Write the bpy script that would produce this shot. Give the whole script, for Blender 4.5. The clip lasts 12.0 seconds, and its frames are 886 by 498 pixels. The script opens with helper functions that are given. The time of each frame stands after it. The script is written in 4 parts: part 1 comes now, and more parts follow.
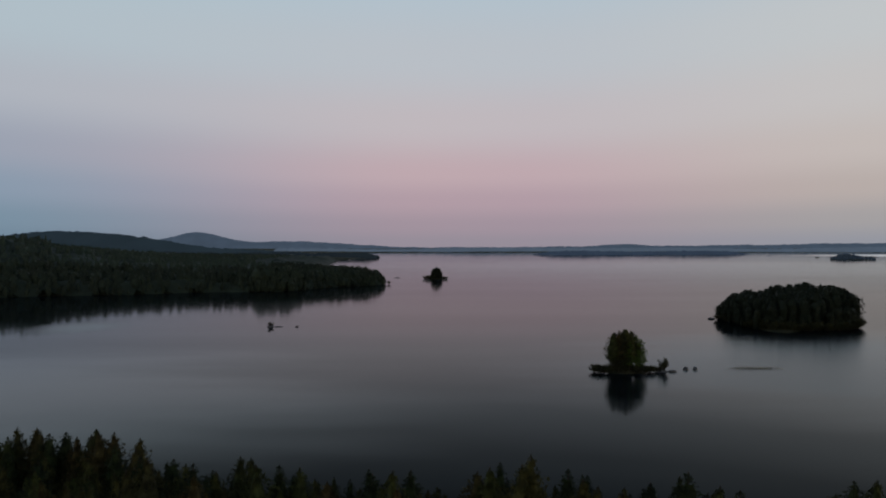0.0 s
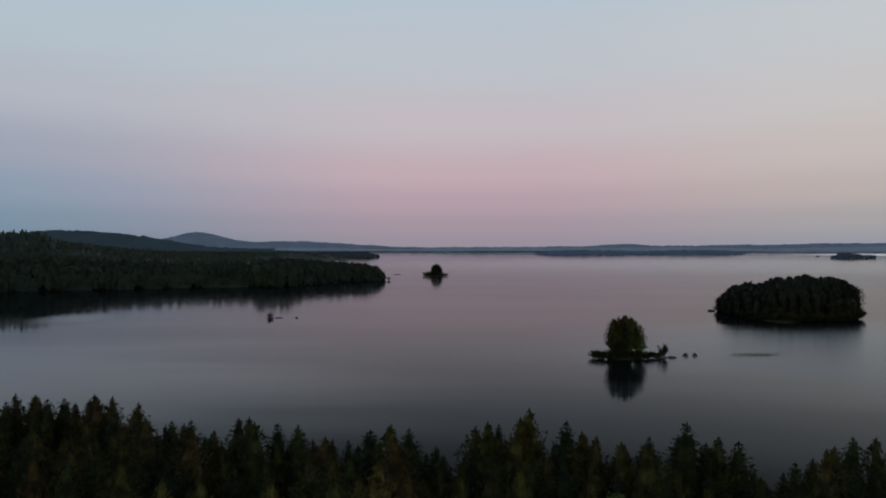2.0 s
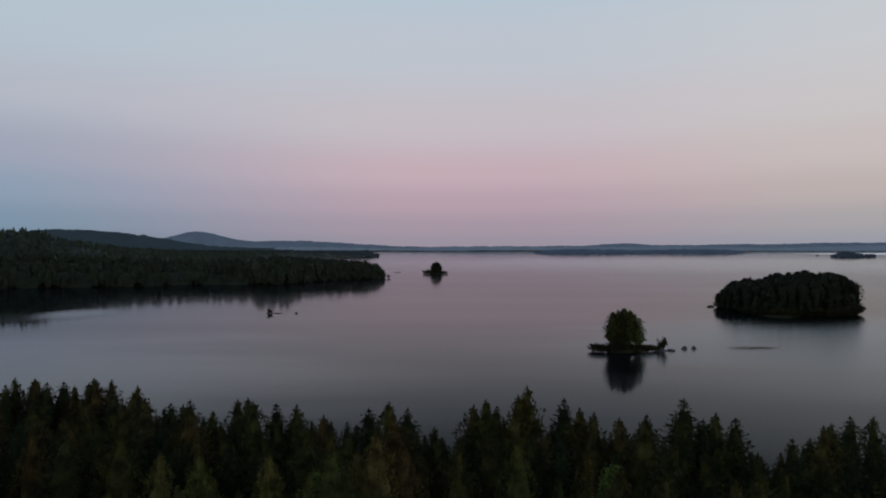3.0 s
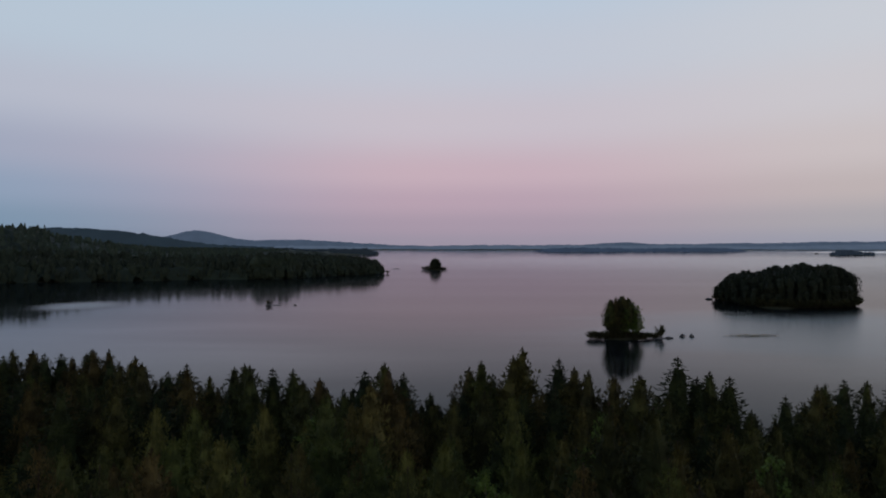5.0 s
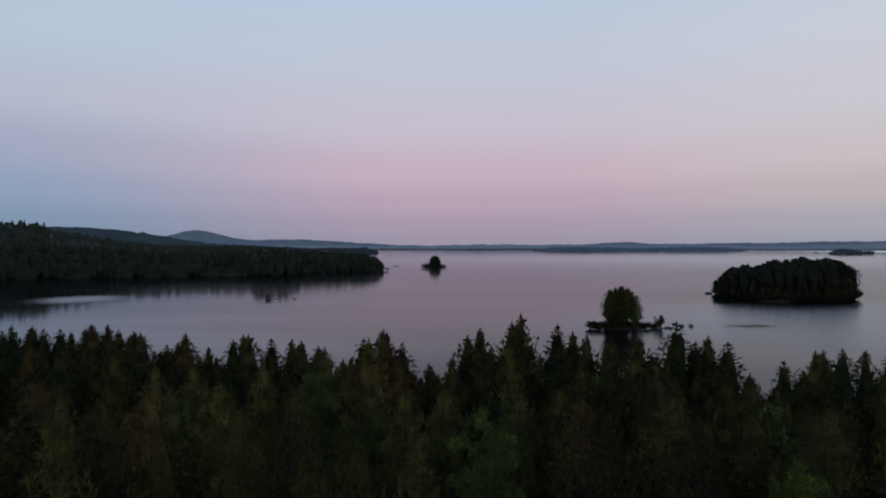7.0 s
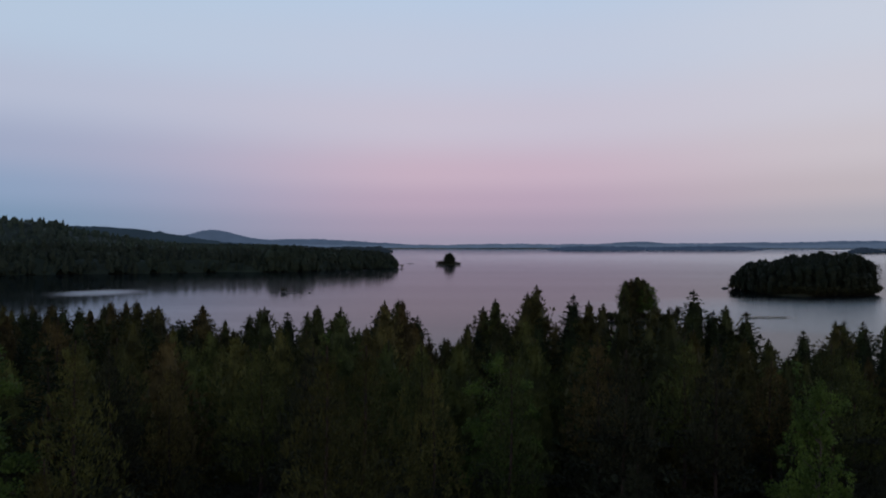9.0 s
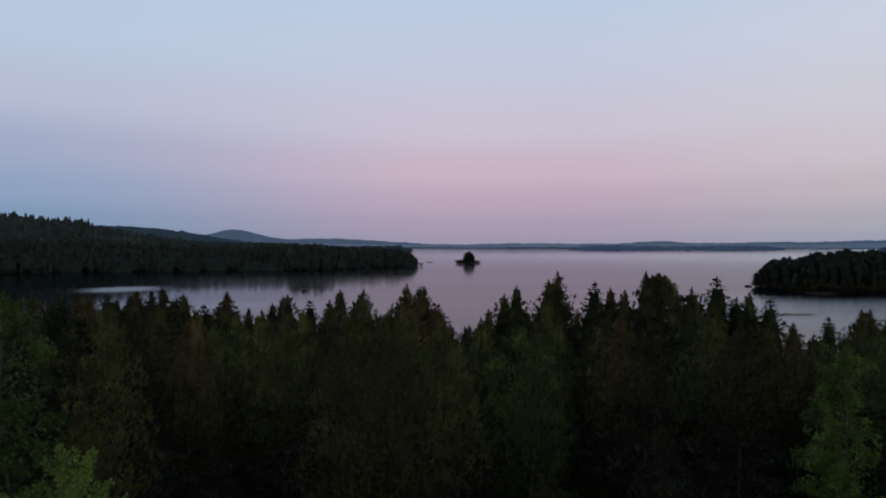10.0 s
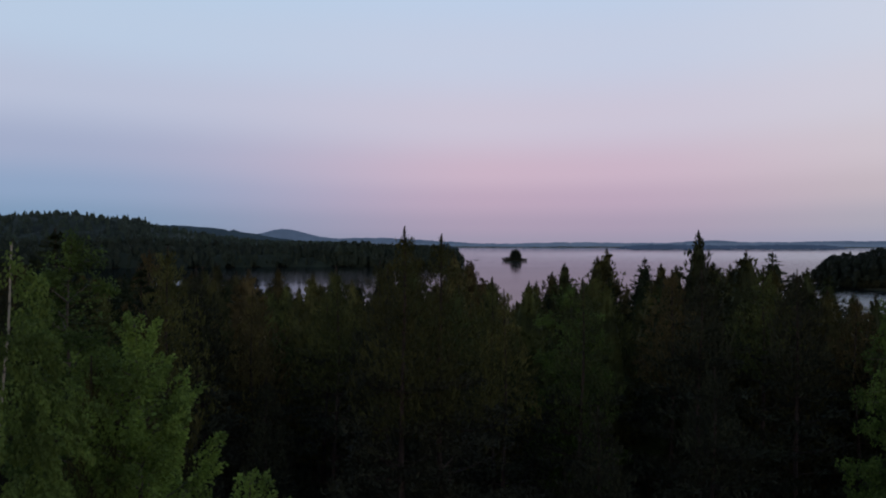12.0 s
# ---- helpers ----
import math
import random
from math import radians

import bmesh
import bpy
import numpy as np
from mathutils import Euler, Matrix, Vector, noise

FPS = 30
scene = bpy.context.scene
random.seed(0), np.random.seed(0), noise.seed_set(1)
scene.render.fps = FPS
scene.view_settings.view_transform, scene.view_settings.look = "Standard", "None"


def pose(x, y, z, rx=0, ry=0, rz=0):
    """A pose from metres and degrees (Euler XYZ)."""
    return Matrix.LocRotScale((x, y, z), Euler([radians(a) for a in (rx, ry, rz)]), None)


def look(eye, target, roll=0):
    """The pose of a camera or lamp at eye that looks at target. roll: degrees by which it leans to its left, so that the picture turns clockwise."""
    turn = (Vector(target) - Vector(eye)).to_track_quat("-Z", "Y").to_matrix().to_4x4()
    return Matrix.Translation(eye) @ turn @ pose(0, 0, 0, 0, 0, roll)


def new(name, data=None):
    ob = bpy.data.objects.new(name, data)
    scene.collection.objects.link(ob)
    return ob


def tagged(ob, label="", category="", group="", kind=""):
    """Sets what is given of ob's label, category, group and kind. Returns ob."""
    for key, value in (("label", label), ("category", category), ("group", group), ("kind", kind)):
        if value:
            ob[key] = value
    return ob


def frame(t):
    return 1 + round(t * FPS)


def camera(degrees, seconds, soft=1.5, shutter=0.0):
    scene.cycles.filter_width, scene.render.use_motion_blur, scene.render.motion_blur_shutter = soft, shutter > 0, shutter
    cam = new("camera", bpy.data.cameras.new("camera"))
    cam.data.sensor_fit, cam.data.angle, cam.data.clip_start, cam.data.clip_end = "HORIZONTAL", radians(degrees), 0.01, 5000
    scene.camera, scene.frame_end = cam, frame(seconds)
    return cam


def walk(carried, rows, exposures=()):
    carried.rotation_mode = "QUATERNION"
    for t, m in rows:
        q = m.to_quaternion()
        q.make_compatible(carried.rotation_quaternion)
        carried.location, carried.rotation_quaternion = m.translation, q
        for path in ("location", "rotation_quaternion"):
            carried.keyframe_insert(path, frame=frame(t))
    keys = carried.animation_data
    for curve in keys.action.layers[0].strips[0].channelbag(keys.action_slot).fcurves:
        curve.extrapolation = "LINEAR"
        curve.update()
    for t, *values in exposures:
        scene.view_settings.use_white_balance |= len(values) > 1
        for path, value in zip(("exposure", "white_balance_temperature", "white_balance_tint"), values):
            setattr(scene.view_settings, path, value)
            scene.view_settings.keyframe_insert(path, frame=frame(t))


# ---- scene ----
cam = camera(65.6, 12.0, soft=2.0)
# seconds, place in metres over the lake, yaw and pitch in degrees
PATH = [
    (0.0, 0.000, -0.000, 40.000, -0.000, -0.506),
    (0.5, 0.034, 0.034, 38.858, 0.016, -0.482),
    (1.0, 0.090, -0.001, 37.659, 0.009, -0.474),
    (1.5, 0.140, 0.051, 36.517, 0.013, -0.463),
    (2.0, 0.200, 0.050, 35.445, 0.017, -0.454),
    (2.5, 0.274, -0.006, 34.393, 0.016, -0.459),
    (3.0, 0.367, -0.157, 33.389, 0.007, -0.473),
    (5.0, 0.753, -0.468, 29.756, -0.037, -0.510),
    (5.5, 0.808, -0.568, 28.881, -0.075, -0.509),
    (6.0, 0.822, -0.552, 28.131, -0.094, -0.488),
    (6.5, 0.825, -0.539, 27.340, -0.109, -0.481),
    (7.0, 0.860, -0.523, 26.537, -0.060, -0.486),
    (9.0, 0.756, -0.523, 23.716, 1.133, -0.492),
    (9.5, 0.655, -0.662, 23.093, 1.853, -0.502),
    (10.0, 0.591, -0.799, 22.505, 2.748, -0.514),
    (10.5, 0.574, -0.903, 21.933, 3.689, -0.526),
    (11.0, 0.562, -0.909, 21.363, 4.698, -0.538),
    (11.5, 0.532, -0.928, 20.836, 5.683, -0.543),
    (12.0, 0.517, -0.976, 20.316, 6.616, -0.546),
]
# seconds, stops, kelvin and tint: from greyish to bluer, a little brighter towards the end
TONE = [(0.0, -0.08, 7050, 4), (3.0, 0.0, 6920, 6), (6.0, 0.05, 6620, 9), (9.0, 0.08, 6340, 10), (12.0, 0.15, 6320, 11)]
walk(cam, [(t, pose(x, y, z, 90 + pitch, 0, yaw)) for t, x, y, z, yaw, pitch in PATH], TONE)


# ---- world: dusk sky after sunset, pink band over a blue-grey horizon ----
def lin(r, g, b):
    return tuple((c / 255 / 12.92 if c <= 10 else ((c / 255 + 0.055) / 1.055) ** 2.4) for c in (r, g, b)) + (1.0,)


def node(tree, kind, **values):
    n = tree.nodes.new(kind)
    for key, value in values.items():
        n.inputs[key.replace("_", " ")].default_value = value
    return n


def ramp(tree, stops, mode="EASE"):
    n = tree.nodes.new("ShaderNodeValToRGB")
    n.color_ramp.interpolation = mode
    while len(n.color_ramp.elements) < len(stops):
        n.color_ramp.elements.new(0.5)
    for e, (p, c) in zip(n.color_ramp.elements, stops):
        e.position, e.color = p, c
    return n


def calc(tree, op, a, b=None):
    n = tree.nodes.new("ShaderNodeMath")
    n.operation = op
    for i, v in enumerate((a, b)):
        if v is None:
            continue
        if isinstance(v, (int, float)):
            n.inputs[i].default_value = v
        else:
            tree.links.new(v, n.inputs[i])
    return n.outputs[0]


def blend(tree, factor, a, b, kind="MIX"):
    n = tree.nodes.new("ShaderNodeMix")
    n.data_type, n.blend_type = "RGBA", kind
    for socket, v in ((n.inputs[0], factor), (n.inputs[6], a), (n.inputs[7], b)):
        if isinstance(v, (int, float, tuple)):
            socket.default_value = v
        else:
            tree.links.new(v, socket)
    return n.outputs[2]


world = bpy.data.worlds.new("dusk_sky")
scene.world = world
world.use_nodes = True
wt = world.node_tree
wt.nodes.clear()
coord = wt.nodes.new("ShaderNodeTexCoord")
split = wt.nodes.new("ShaderNodeSeparateXYZ")
wt.links.new(coord.outputs["Generated"], split.inputs[0])
sx, sy, sz = split.outputs
# ramps over the sine of the elevation, 0 at the horizon
east = ramp(wt, [(0.0, lin(152, 144, 163)), (0.025, lin(164, 149, 168)), (0.06, lin(180, 159, 177)), (0.10, lin(194, 172, 187)),
                 (0.17, lin(195, 188, 202)), (0.26, lin(188, 195, 212)), (0.36, lin(180, 197, 218)), (0.62, lin(104, 124, 160)), (1.0, lin(52, 68, 104))])
north = ramp(wt, [(0.0, lin(111, 135, 160)), (0.03, lin(121, 146, 172)), (0.07, lin(138, 157, 184)), (0.12, lin(156, 165, 189)),
                  (0.19, lin(177, 184, 203)), (0.27, lin(178, 194, 213)), (0.37, lin(172, 196, 217)), (0.62, lin(102, 124, 160)), (1.0, lin(52, 68, 104))])
south = ramp(wt, [(0.0, lin(150, 153, 170)), (0.03, lin(166, 163, 172)), (0.07, lin(186, 176, 180)), (0.12, lin(197, 189, 194)),
                  (0.19, lin(199, 197, 206)), (0.27, lin(196, 201, 213)), (0.37, lin(185, 199, 217)), (0.62, lin(104, 124, 160)), (1.0, lin(52, 68, 104))])
west = ramp(wt, [(0.0, lin(172, 142, 120)), (0.08, lin(188, 166, 146)), (0.2, lin(190, 184, 182)), (0.4, lin(168, 182, 204)), (0.62, lin(104, 124, 160)), (1.0, lin(52, 68, 104))])
height = calc(wt, "MAXIMUM", sz, 0.0)
for r in (east, north, south, west):
    wt.links.new(height, r.inputs[0])
# towards the left of the lake the earth's shadow stands higher
leftness = wt.nodes.new("ShaderNodeMapRange")
leftness.interpolation_type = "SMOOTHSTEP"
leftness.inputs["From Min"].default_value, leftness.inputs["From Max"].default_value = 0.02, 0.62
wt.links.new(calc(wt, "MULTIPLY", sx, -1.0), leftness.inputs["Value"])
rightness = wt.nodes.new("ShaderNodeMapRange")
rightness.interpolation_type = "SMOOTHSTEP"
rightness.inputs["From Min"].default_value, rightness.inputs["From Max"].default_value = 0.10, 0.57
wt.links.new(sx, rightness.inputs["Value"])
backness = wt.nodes.new("ShaderNodeMapRange")
backness.interpolation_type = "SMOOTHSTEP"
backness.inputs["From Min"].default_value, backness.inputs["From Max"].default_value = -0.45, 0.8
wt.links.new(calc(wt, "MULTIPLY", sy, -1.0), backness.inputs["Value"])
sky = blend(wt, leftness.outputs[0], east.outputs[0], north.outputs[0])
sky = blend(wt, rightness.outputs[0], sky, south.outputs[0])
sky = blend(wt, backness.outputs[0], sky, west.outputs[0])
bg = node(wt, "ShaderNodeBackground", Strength=1.0)
wt.links.new(sky, bg.inputs["Color"])
wt.links.new(bg.outputs[0], wt.nodes.new("ShaderNodeOutputWorld").inputs[0])

# the last glow behind the camera
sun = new("sun", bpy.data.lights.new("sun", "SUN"))
sun.data.energy, sun.data.angle, sun.data.color = 0.05, radians(25), (1.0, 0.86, 0.7)
sun.matrix_world = look((0, -60, 30), (10, 40, 0))


# ---- materials ----
def material(name):
    m = bpy.data.materials.new(name)
    m.use_nodes = True
    m.node_tree.nodes.clear()
    return m, m.node_tree


def finish(tree, shader):
    out = tree.nodes.new("ShaderNodeOutputMaterial")
    tree.links.new(shader, out.inputs[0])


def noise_at(tree, scale, detail=4.0, stretch=None, source="Object"):
    c = tree.nodes.new("ShaderNodeTexCoord").outputs[source]
    if stretch:
        mp = tree.nodes.new("ShaderNodeMapping")
        mp.inputs["Scale"].default_value = stretch
        tree.links.new(c, mp.inputs[0])
        c = mp.outputs[0]
    n = node(tree, "ShaderNodeTexNoise", Scale=scale, Detail=detail)
    tree.links.new(c, n.inputs["Vector"])
    return n.outputs[0]


def foliage(name, tones, glow=0.25, joined=False):
    """Leaves or needles: a tone for each tree, mottled along its boughs."""
    m, t = material(name)
    pick = noise_at(t, 0.035, 3.0) if joined else t.nodes.new("ShaderNodeObjectInfo").outputs["Random"]
    r = ramp(t, [(i / max(1, len(tones) - 1), (*c, 1.0)) for i, c in enumerate(tones)], "LINEAR")
    t.links.new(pick, r.inputs[0])
    mottle = ramp(t, [(0.3, (0.8, 0.8, 0.8, 1)), (0.7, (1.15, 1.12, 1.05, 1))] if joined else [(0.3, (0.55, 0.55, 0.55, 1)), (0.7, (1.35, 1.3, 1.1, 1))])
    t.links.new(noise_at(t, 0.9 if not joined else 0.15), mottle.inputs[0])
    colour = blend(t, 1.0, r.outputs[0], mottle.outputs[0], "MULTIPLY")
    if not joined:
        shade = ramp(t, [(0.0, (0.8, 0.8, 0.8, 1)), (1.0, (1.2, 1.2, 1.2, 1))], "LINEAR")
        t.links.new(t.nodes.new("ShaderNodeNewGeometry").outputs["Random Per Island"], shade.inputs[0])
        colour = blend(t, 1.0, colour, shade.outputs[0], "MULTIPLY")
    p = node(t, "ShaderNodeBsdfPrincipled", Roughness=0.65)
    p.inputs["Specular IOR Level"].default_value = 0.08
    t.links.new(colour, p.inputs["Base Color"])
    if glow:
        tr = t.nodes.new("ShaderNodeBsdfTranslucent")
        t.links.new(colour, tr.inputs[0])
        mix = t.nodes.new("ShaderNodeMixShader")
        mix.inputs[0].default_value = glow
        t.links.new(p.outputs[0], mix.inputs[1])
        t.links.new(tr.outputs[0], mix.inputs[2])
        finish(t, mix.outputs[0])
    else:
        finish(t, p.outputs[0])
    return m


def surface(name, dark, light, scale, rough=0.85, bump=0.4, fine=12.0, stretch=None, metres=0.05):
    m, t = material(name)
    r = ramp(t, [(0.32, (*dark, 1)), (0.68, (*light, 1))])
    t.links.new(noise_at(t, scale, 6.0, stretch), r.inputs[0])
    spots = ramp(t, [(0.35, (0.7, 0.7, 0.7, 1)), (0.65, (1.2, 1.2, 1.2, 1))])
    grain = noise_at(t, scale * fine, 5.0, stretch)
    t.links.new(grain, spots.inputs[0])
    p = node(t, "ShaderNodeBsdfPrincipled", Roughness=rough)
    p.inputs["Specular IOR Level"].default_value = 0.08
    t.links.new(blend(t, 1.0, r.outputs[0], spots.outputs[0], "MULTIPLY"), p.inputs["Base Color"])
    b = node(t, "ShaderNodeBump", Strength=bump, Distance=metres)
    t.links.new(grain, b.inputs["Height"])
    t.links.new(b.outputs[0], p.inputs["Normal"])
    finish(t, p.outputs[0])
    return m


def birch_bark(name, pale):
    m, t = material(name)
    r = ramp(t, [(0.36, (0.05, 0.045, 0.04, 1)), (0.46, tuple(0.7 * c for c in pale) + (1,)), (0.8, pale + (1,))])
    t.links.new(noise_at(t, 2.2, 5.0, (1.5, 1.5, 4.0)), r.inputs[0])
    p = node(t, "ShaderNodeBsdfPrincipled", Roughness=0.6)
    t.links.new(r.outputs[0], p.inputs["Base Color"])
    finish(t, p.outputs[0])
    return m


def lake_water():
    """Calm lake: nearly a mirror in the lee, ruffled by wind on the open water and in a few patches."""
    m, t = material("lake_water")
    c = t.nodes.new("ShaderNodeTexCoord").outputs["Object"]
    streaks = noise_at(t, 0.02, 4.0, (0.4, 1.6, 1.0))

    def patch(x, y, rx, ry, ragged=1.2, inner=0.25):
        mp = t.nodes.new("ShaderNodeMapping")
        mp.vector_type = "TEXTURE"
        mp.inputs["Location"].default_value, mp.inputs["Scale"].default_value = (x, y, 0), (rx, ry, 1)
        t.links.new(c, mp.inputs[0])
        n = t.nodes.new("ShaderNodeVectorMath")
        n.operation = "LENGTH"
        t.links.new(mp.outputs[0], n.inputs[0])
        edge = t.nodes.new("ShaderNodeMapRange")
        edge.interpolation_type = "SMOOTHSTEP"
        edge.inputs["From Min"].default_value, edge.inputs["From Max"].default_value = 1.5, inner
        t.links.new(calc(t, "ADD", n.outputs["Value"], calc(t, "MULTIPLY", calc(t, "SUBTRACT", streaks, 0.5), ragged)), edge.inputs["Value"])
        return edge.outputs[0]

    cove = calc(t, "MULTIPLY", patch(-172, 324, 20, 23, 0.9, 0.35), 0.85)
    wind = calc(t, "MAXIMUM", patch(165, 220, 115, 68, 1.0, 0.7), cove)
    wind = calc(t, "MAXIMUM", wind, calc(t, "MULTIPLY", patch(480, 1100, 700, 480), 0.6))
    wind = calc(t, "MAXIMUM", wind, calc(t, "MULTIPLY", patch(-110, 415, 150, 75), 0.16))
    sound = patch(1560, 2150, 360, 210, 0.5, 0.6)
    wind = calc(t, "MAXIMUM", wind, sound)
    gusts = ramp(t, [(0.42, (0, 0, 0, 1)), (0.66, (0.6, 0.6, 0.6, 1))])
    t.links.new(noise_at(t, 0.008, 4.0, (0.35, 1.5, 1.0)), gusts.inputs[0])
    wind = calc(t, "MAXIMUM", wind, calc(t, "MULTIPLY", gusts.outputs[0], 0.25))
    lee = calc(t, "MULTIPLY", patch(-300, 370, 140, 160), calc(t, "SUBTRACT", 1.0, cove))
    rough = calc(t, "SUBTRACT", calc(t, "ADD", calc(t, "MULTIPLY", wind, 0.18), 0.065), calc(t, "MULTIPLY", lee, 0.035))
    ripples = calc(t, "ADD", calc(t, "MULTIPLY", noise_at(t, 0.5, 3.0, (0.6, 1.0, 1.0)), 0.3), calc(t, "MULTIPLY", noise_at(t, 0.08, 2.0, (0.5, 1.0, 1.0)), 0.6))
    b = node(t, "ShaderNodeBump", Strength=1.0, Distance=0.03)
    t.links.new(ripples, b.inputs["Height"])
    # polarised dusk light: the mirror weakens fast as the view steepens
    view = t.nodes.new("ShaderNodeLayerWeight")
    view.inputs["Blend"].default_value = 0.5
    mirror = ramp(t, [(p, (k, k, k, 1)) for p, k in ((0.55, 0.006), (0.65, 0.011), (0.708, 0.032), (0.76, 0.086), (0.79, 0.132), (0.83, 0.205), (0.861, 0.27), (0.894, 0.35), (0.926, 0.42), (0.959, 0.52), (1.0, 0.83))], "LINEAR")
    t.links.new(view.outputs["Facing"], mirror.inputs[0])
    ruffle = calc(t, "ADD", calc(t, "MULTIPLY", patch(-125, 175, 95, 70), 0.10), calc(t, "MULTIPLY", wind, 0.055))
    ruffle = calc(t, "ADD", ruffle, calc(t, "MULTIPLY", sound, 0.25))
    bands = calc(t, "MULTIPLY", calc(t, "SUBTRACT", noise_at(t, 0.012, 5.0, (0.10, 1.3, 1.0)), 0.5), 0.16)
    ruffle = calc(t, "ADD", ruffle, calc(t, "MULTIPLY", bands, mirror.outputs[0]))
    deep = node(t, "ShaderNodeBsdfDiffuse", Color=(0.003, 0.005, 0.006, 1))
    shine = node(t, "ShaderNodeBsdfGlossy", Color=(0.905, 0.955, 0.98, 1))
    t.links.new(rough, shine.inputs["Roughness"])
    t.links.new(b.outputs[0], shine.inputs["Normal"])
    mix = t.nodes.new("ShaderNodeMixShader")
    t.links.new(calc(t, "MINIMUM", calc(t, "ADD", mirror.outputs[0], ruffle), 1.0), mix.inputs[0])
    t.links.new(deep.outputs[0], mix.inputs[1])
    t.links.new(shine.outputs[0], mix.inputs[2])
    finish(t, mix.outputs[0])
    return m


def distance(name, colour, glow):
    """Far wooded hills: the slate blue of the evening air is painted in as emission."""
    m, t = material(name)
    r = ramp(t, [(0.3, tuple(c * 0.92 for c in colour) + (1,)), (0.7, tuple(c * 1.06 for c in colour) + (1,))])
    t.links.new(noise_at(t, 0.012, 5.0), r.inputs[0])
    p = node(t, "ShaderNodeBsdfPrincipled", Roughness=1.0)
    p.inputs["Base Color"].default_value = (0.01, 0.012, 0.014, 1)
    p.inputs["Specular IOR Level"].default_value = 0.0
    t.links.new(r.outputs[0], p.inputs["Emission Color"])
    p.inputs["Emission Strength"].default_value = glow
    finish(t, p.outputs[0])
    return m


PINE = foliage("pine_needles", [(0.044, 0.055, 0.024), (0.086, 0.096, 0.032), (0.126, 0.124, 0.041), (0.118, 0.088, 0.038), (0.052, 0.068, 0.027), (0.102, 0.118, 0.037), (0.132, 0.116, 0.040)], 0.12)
# same pine in a darker tone, for close, shore and islet crowns
DARK_PINE = foliage("dark_pine_needles", [(0.033, 0.038, 0.017), (0.052, 0.056, 0.021), (0.078, 0.073, 0.026), (0.070, 0.053, 0.023), (0.039, 0.047, 0.019), (0.063, 0.072, 0.024), (0.072, 0.063, 0.024)], 0.12)
# shade painted into the needles: darkest tone, for lower pads and low crowns
SHADED_PINE = foliage("shaded_pine_needles", [(0.033, 0.038, 0.025), (0.044, 0.047, 0.028), (0.051, 0.049, 0.029), (0.039, 0.044, 0.027)], 0.12)
SPRUCE = foliage("spruce_needles", [(0.018, 0.027, 0.014), (0.026, 0.036, 0.016), (0.034, 0.044, 0.017), (0.022, 0.032, 0.015)], 0.08)
LEAF = foliage("birch_leaves", [(0.175, 0.255, 0.062), (0.195, 0.280, 0.066)], 0.3)
WEEPING_LEAF = foliage("weeping_birch_leaves", [(0.125, 0.178, 0.046), (0.135, 0.190, 0.050)], 0.3)
# dimmer copy of the birch leaves, shade painted into the tone
SHADE_LEAF = foliage("shaded_birch_leaves", [(0.098, 0.150, 0.040), (0.112, 0.166, 0.044), (0.092, 0.142, 0.040)], 0.25)
BRIGHT_LEAF = foliage("bright_birch_leaves", [(0.104, 0.160, 0.040), (0.110, 0.168, 0.042)], 0.3)
ALDER = foliage("alder_leaves", [(0.036, 0.040, 0.020), (0.046, 0.046, 0.024)], 0.1)
# hill foliage paler and bluer, with a little haze painted into the tone
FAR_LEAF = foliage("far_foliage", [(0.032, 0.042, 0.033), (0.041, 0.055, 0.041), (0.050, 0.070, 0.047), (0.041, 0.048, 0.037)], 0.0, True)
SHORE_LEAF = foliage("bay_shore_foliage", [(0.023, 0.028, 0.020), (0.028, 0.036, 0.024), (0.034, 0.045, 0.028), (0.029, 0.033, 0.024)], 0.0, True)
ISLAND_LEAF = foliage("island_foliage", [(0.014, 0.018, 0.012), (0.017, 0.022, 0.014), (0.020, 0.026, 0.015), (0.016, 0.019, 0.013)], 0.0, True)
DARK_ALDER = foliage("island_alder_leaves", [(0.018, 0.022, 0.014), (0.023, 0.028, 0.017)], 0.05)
BARK = surface("pine_bark", (0.034, 0.026, 0.023), (0.085, 0.056, 0.045), 1.2, 0.9, 0.6)
BIRCH_BARK = birch_bark("birch_bark", (0.50, 0.42, 0.31))
YOUNG_BARK = birch_bark("young_birch_bark", (0.13, 0.10, 0.07))
FLOOR = surface("forest_floor", (0.022, 0.028, 0.014), (0.055, 0.050, 0.026), 0.12, 0.95, 0.6, 14, metres=0.15)
ROCK = surface("wet_granite", (0.06, 0.06, 0.06), (0.15, 0.145, 0.14), 0.6, 0.8, 0.6)
REED = surface("dry_reed", (0.10, 0.085, 0.05), (0.22, 0.18, 0.10), 0.8, 0.9, 0.3)
WATER = lake_water()
# haze painted as emission, one slate tone for each stretch of far land
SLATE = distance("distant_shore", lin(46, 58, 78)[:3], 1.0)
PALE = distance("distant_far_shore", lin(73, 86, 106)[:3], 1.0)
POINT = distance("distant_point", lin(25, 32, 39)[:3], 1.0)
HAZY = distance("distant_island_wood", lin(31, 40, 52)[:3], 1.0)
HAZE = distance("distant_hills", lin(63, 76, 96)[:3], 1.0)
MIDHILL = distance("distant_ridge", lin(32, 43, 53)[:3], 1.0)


# ---- mesh helpers ----
rng = np.random.default_rng(7)


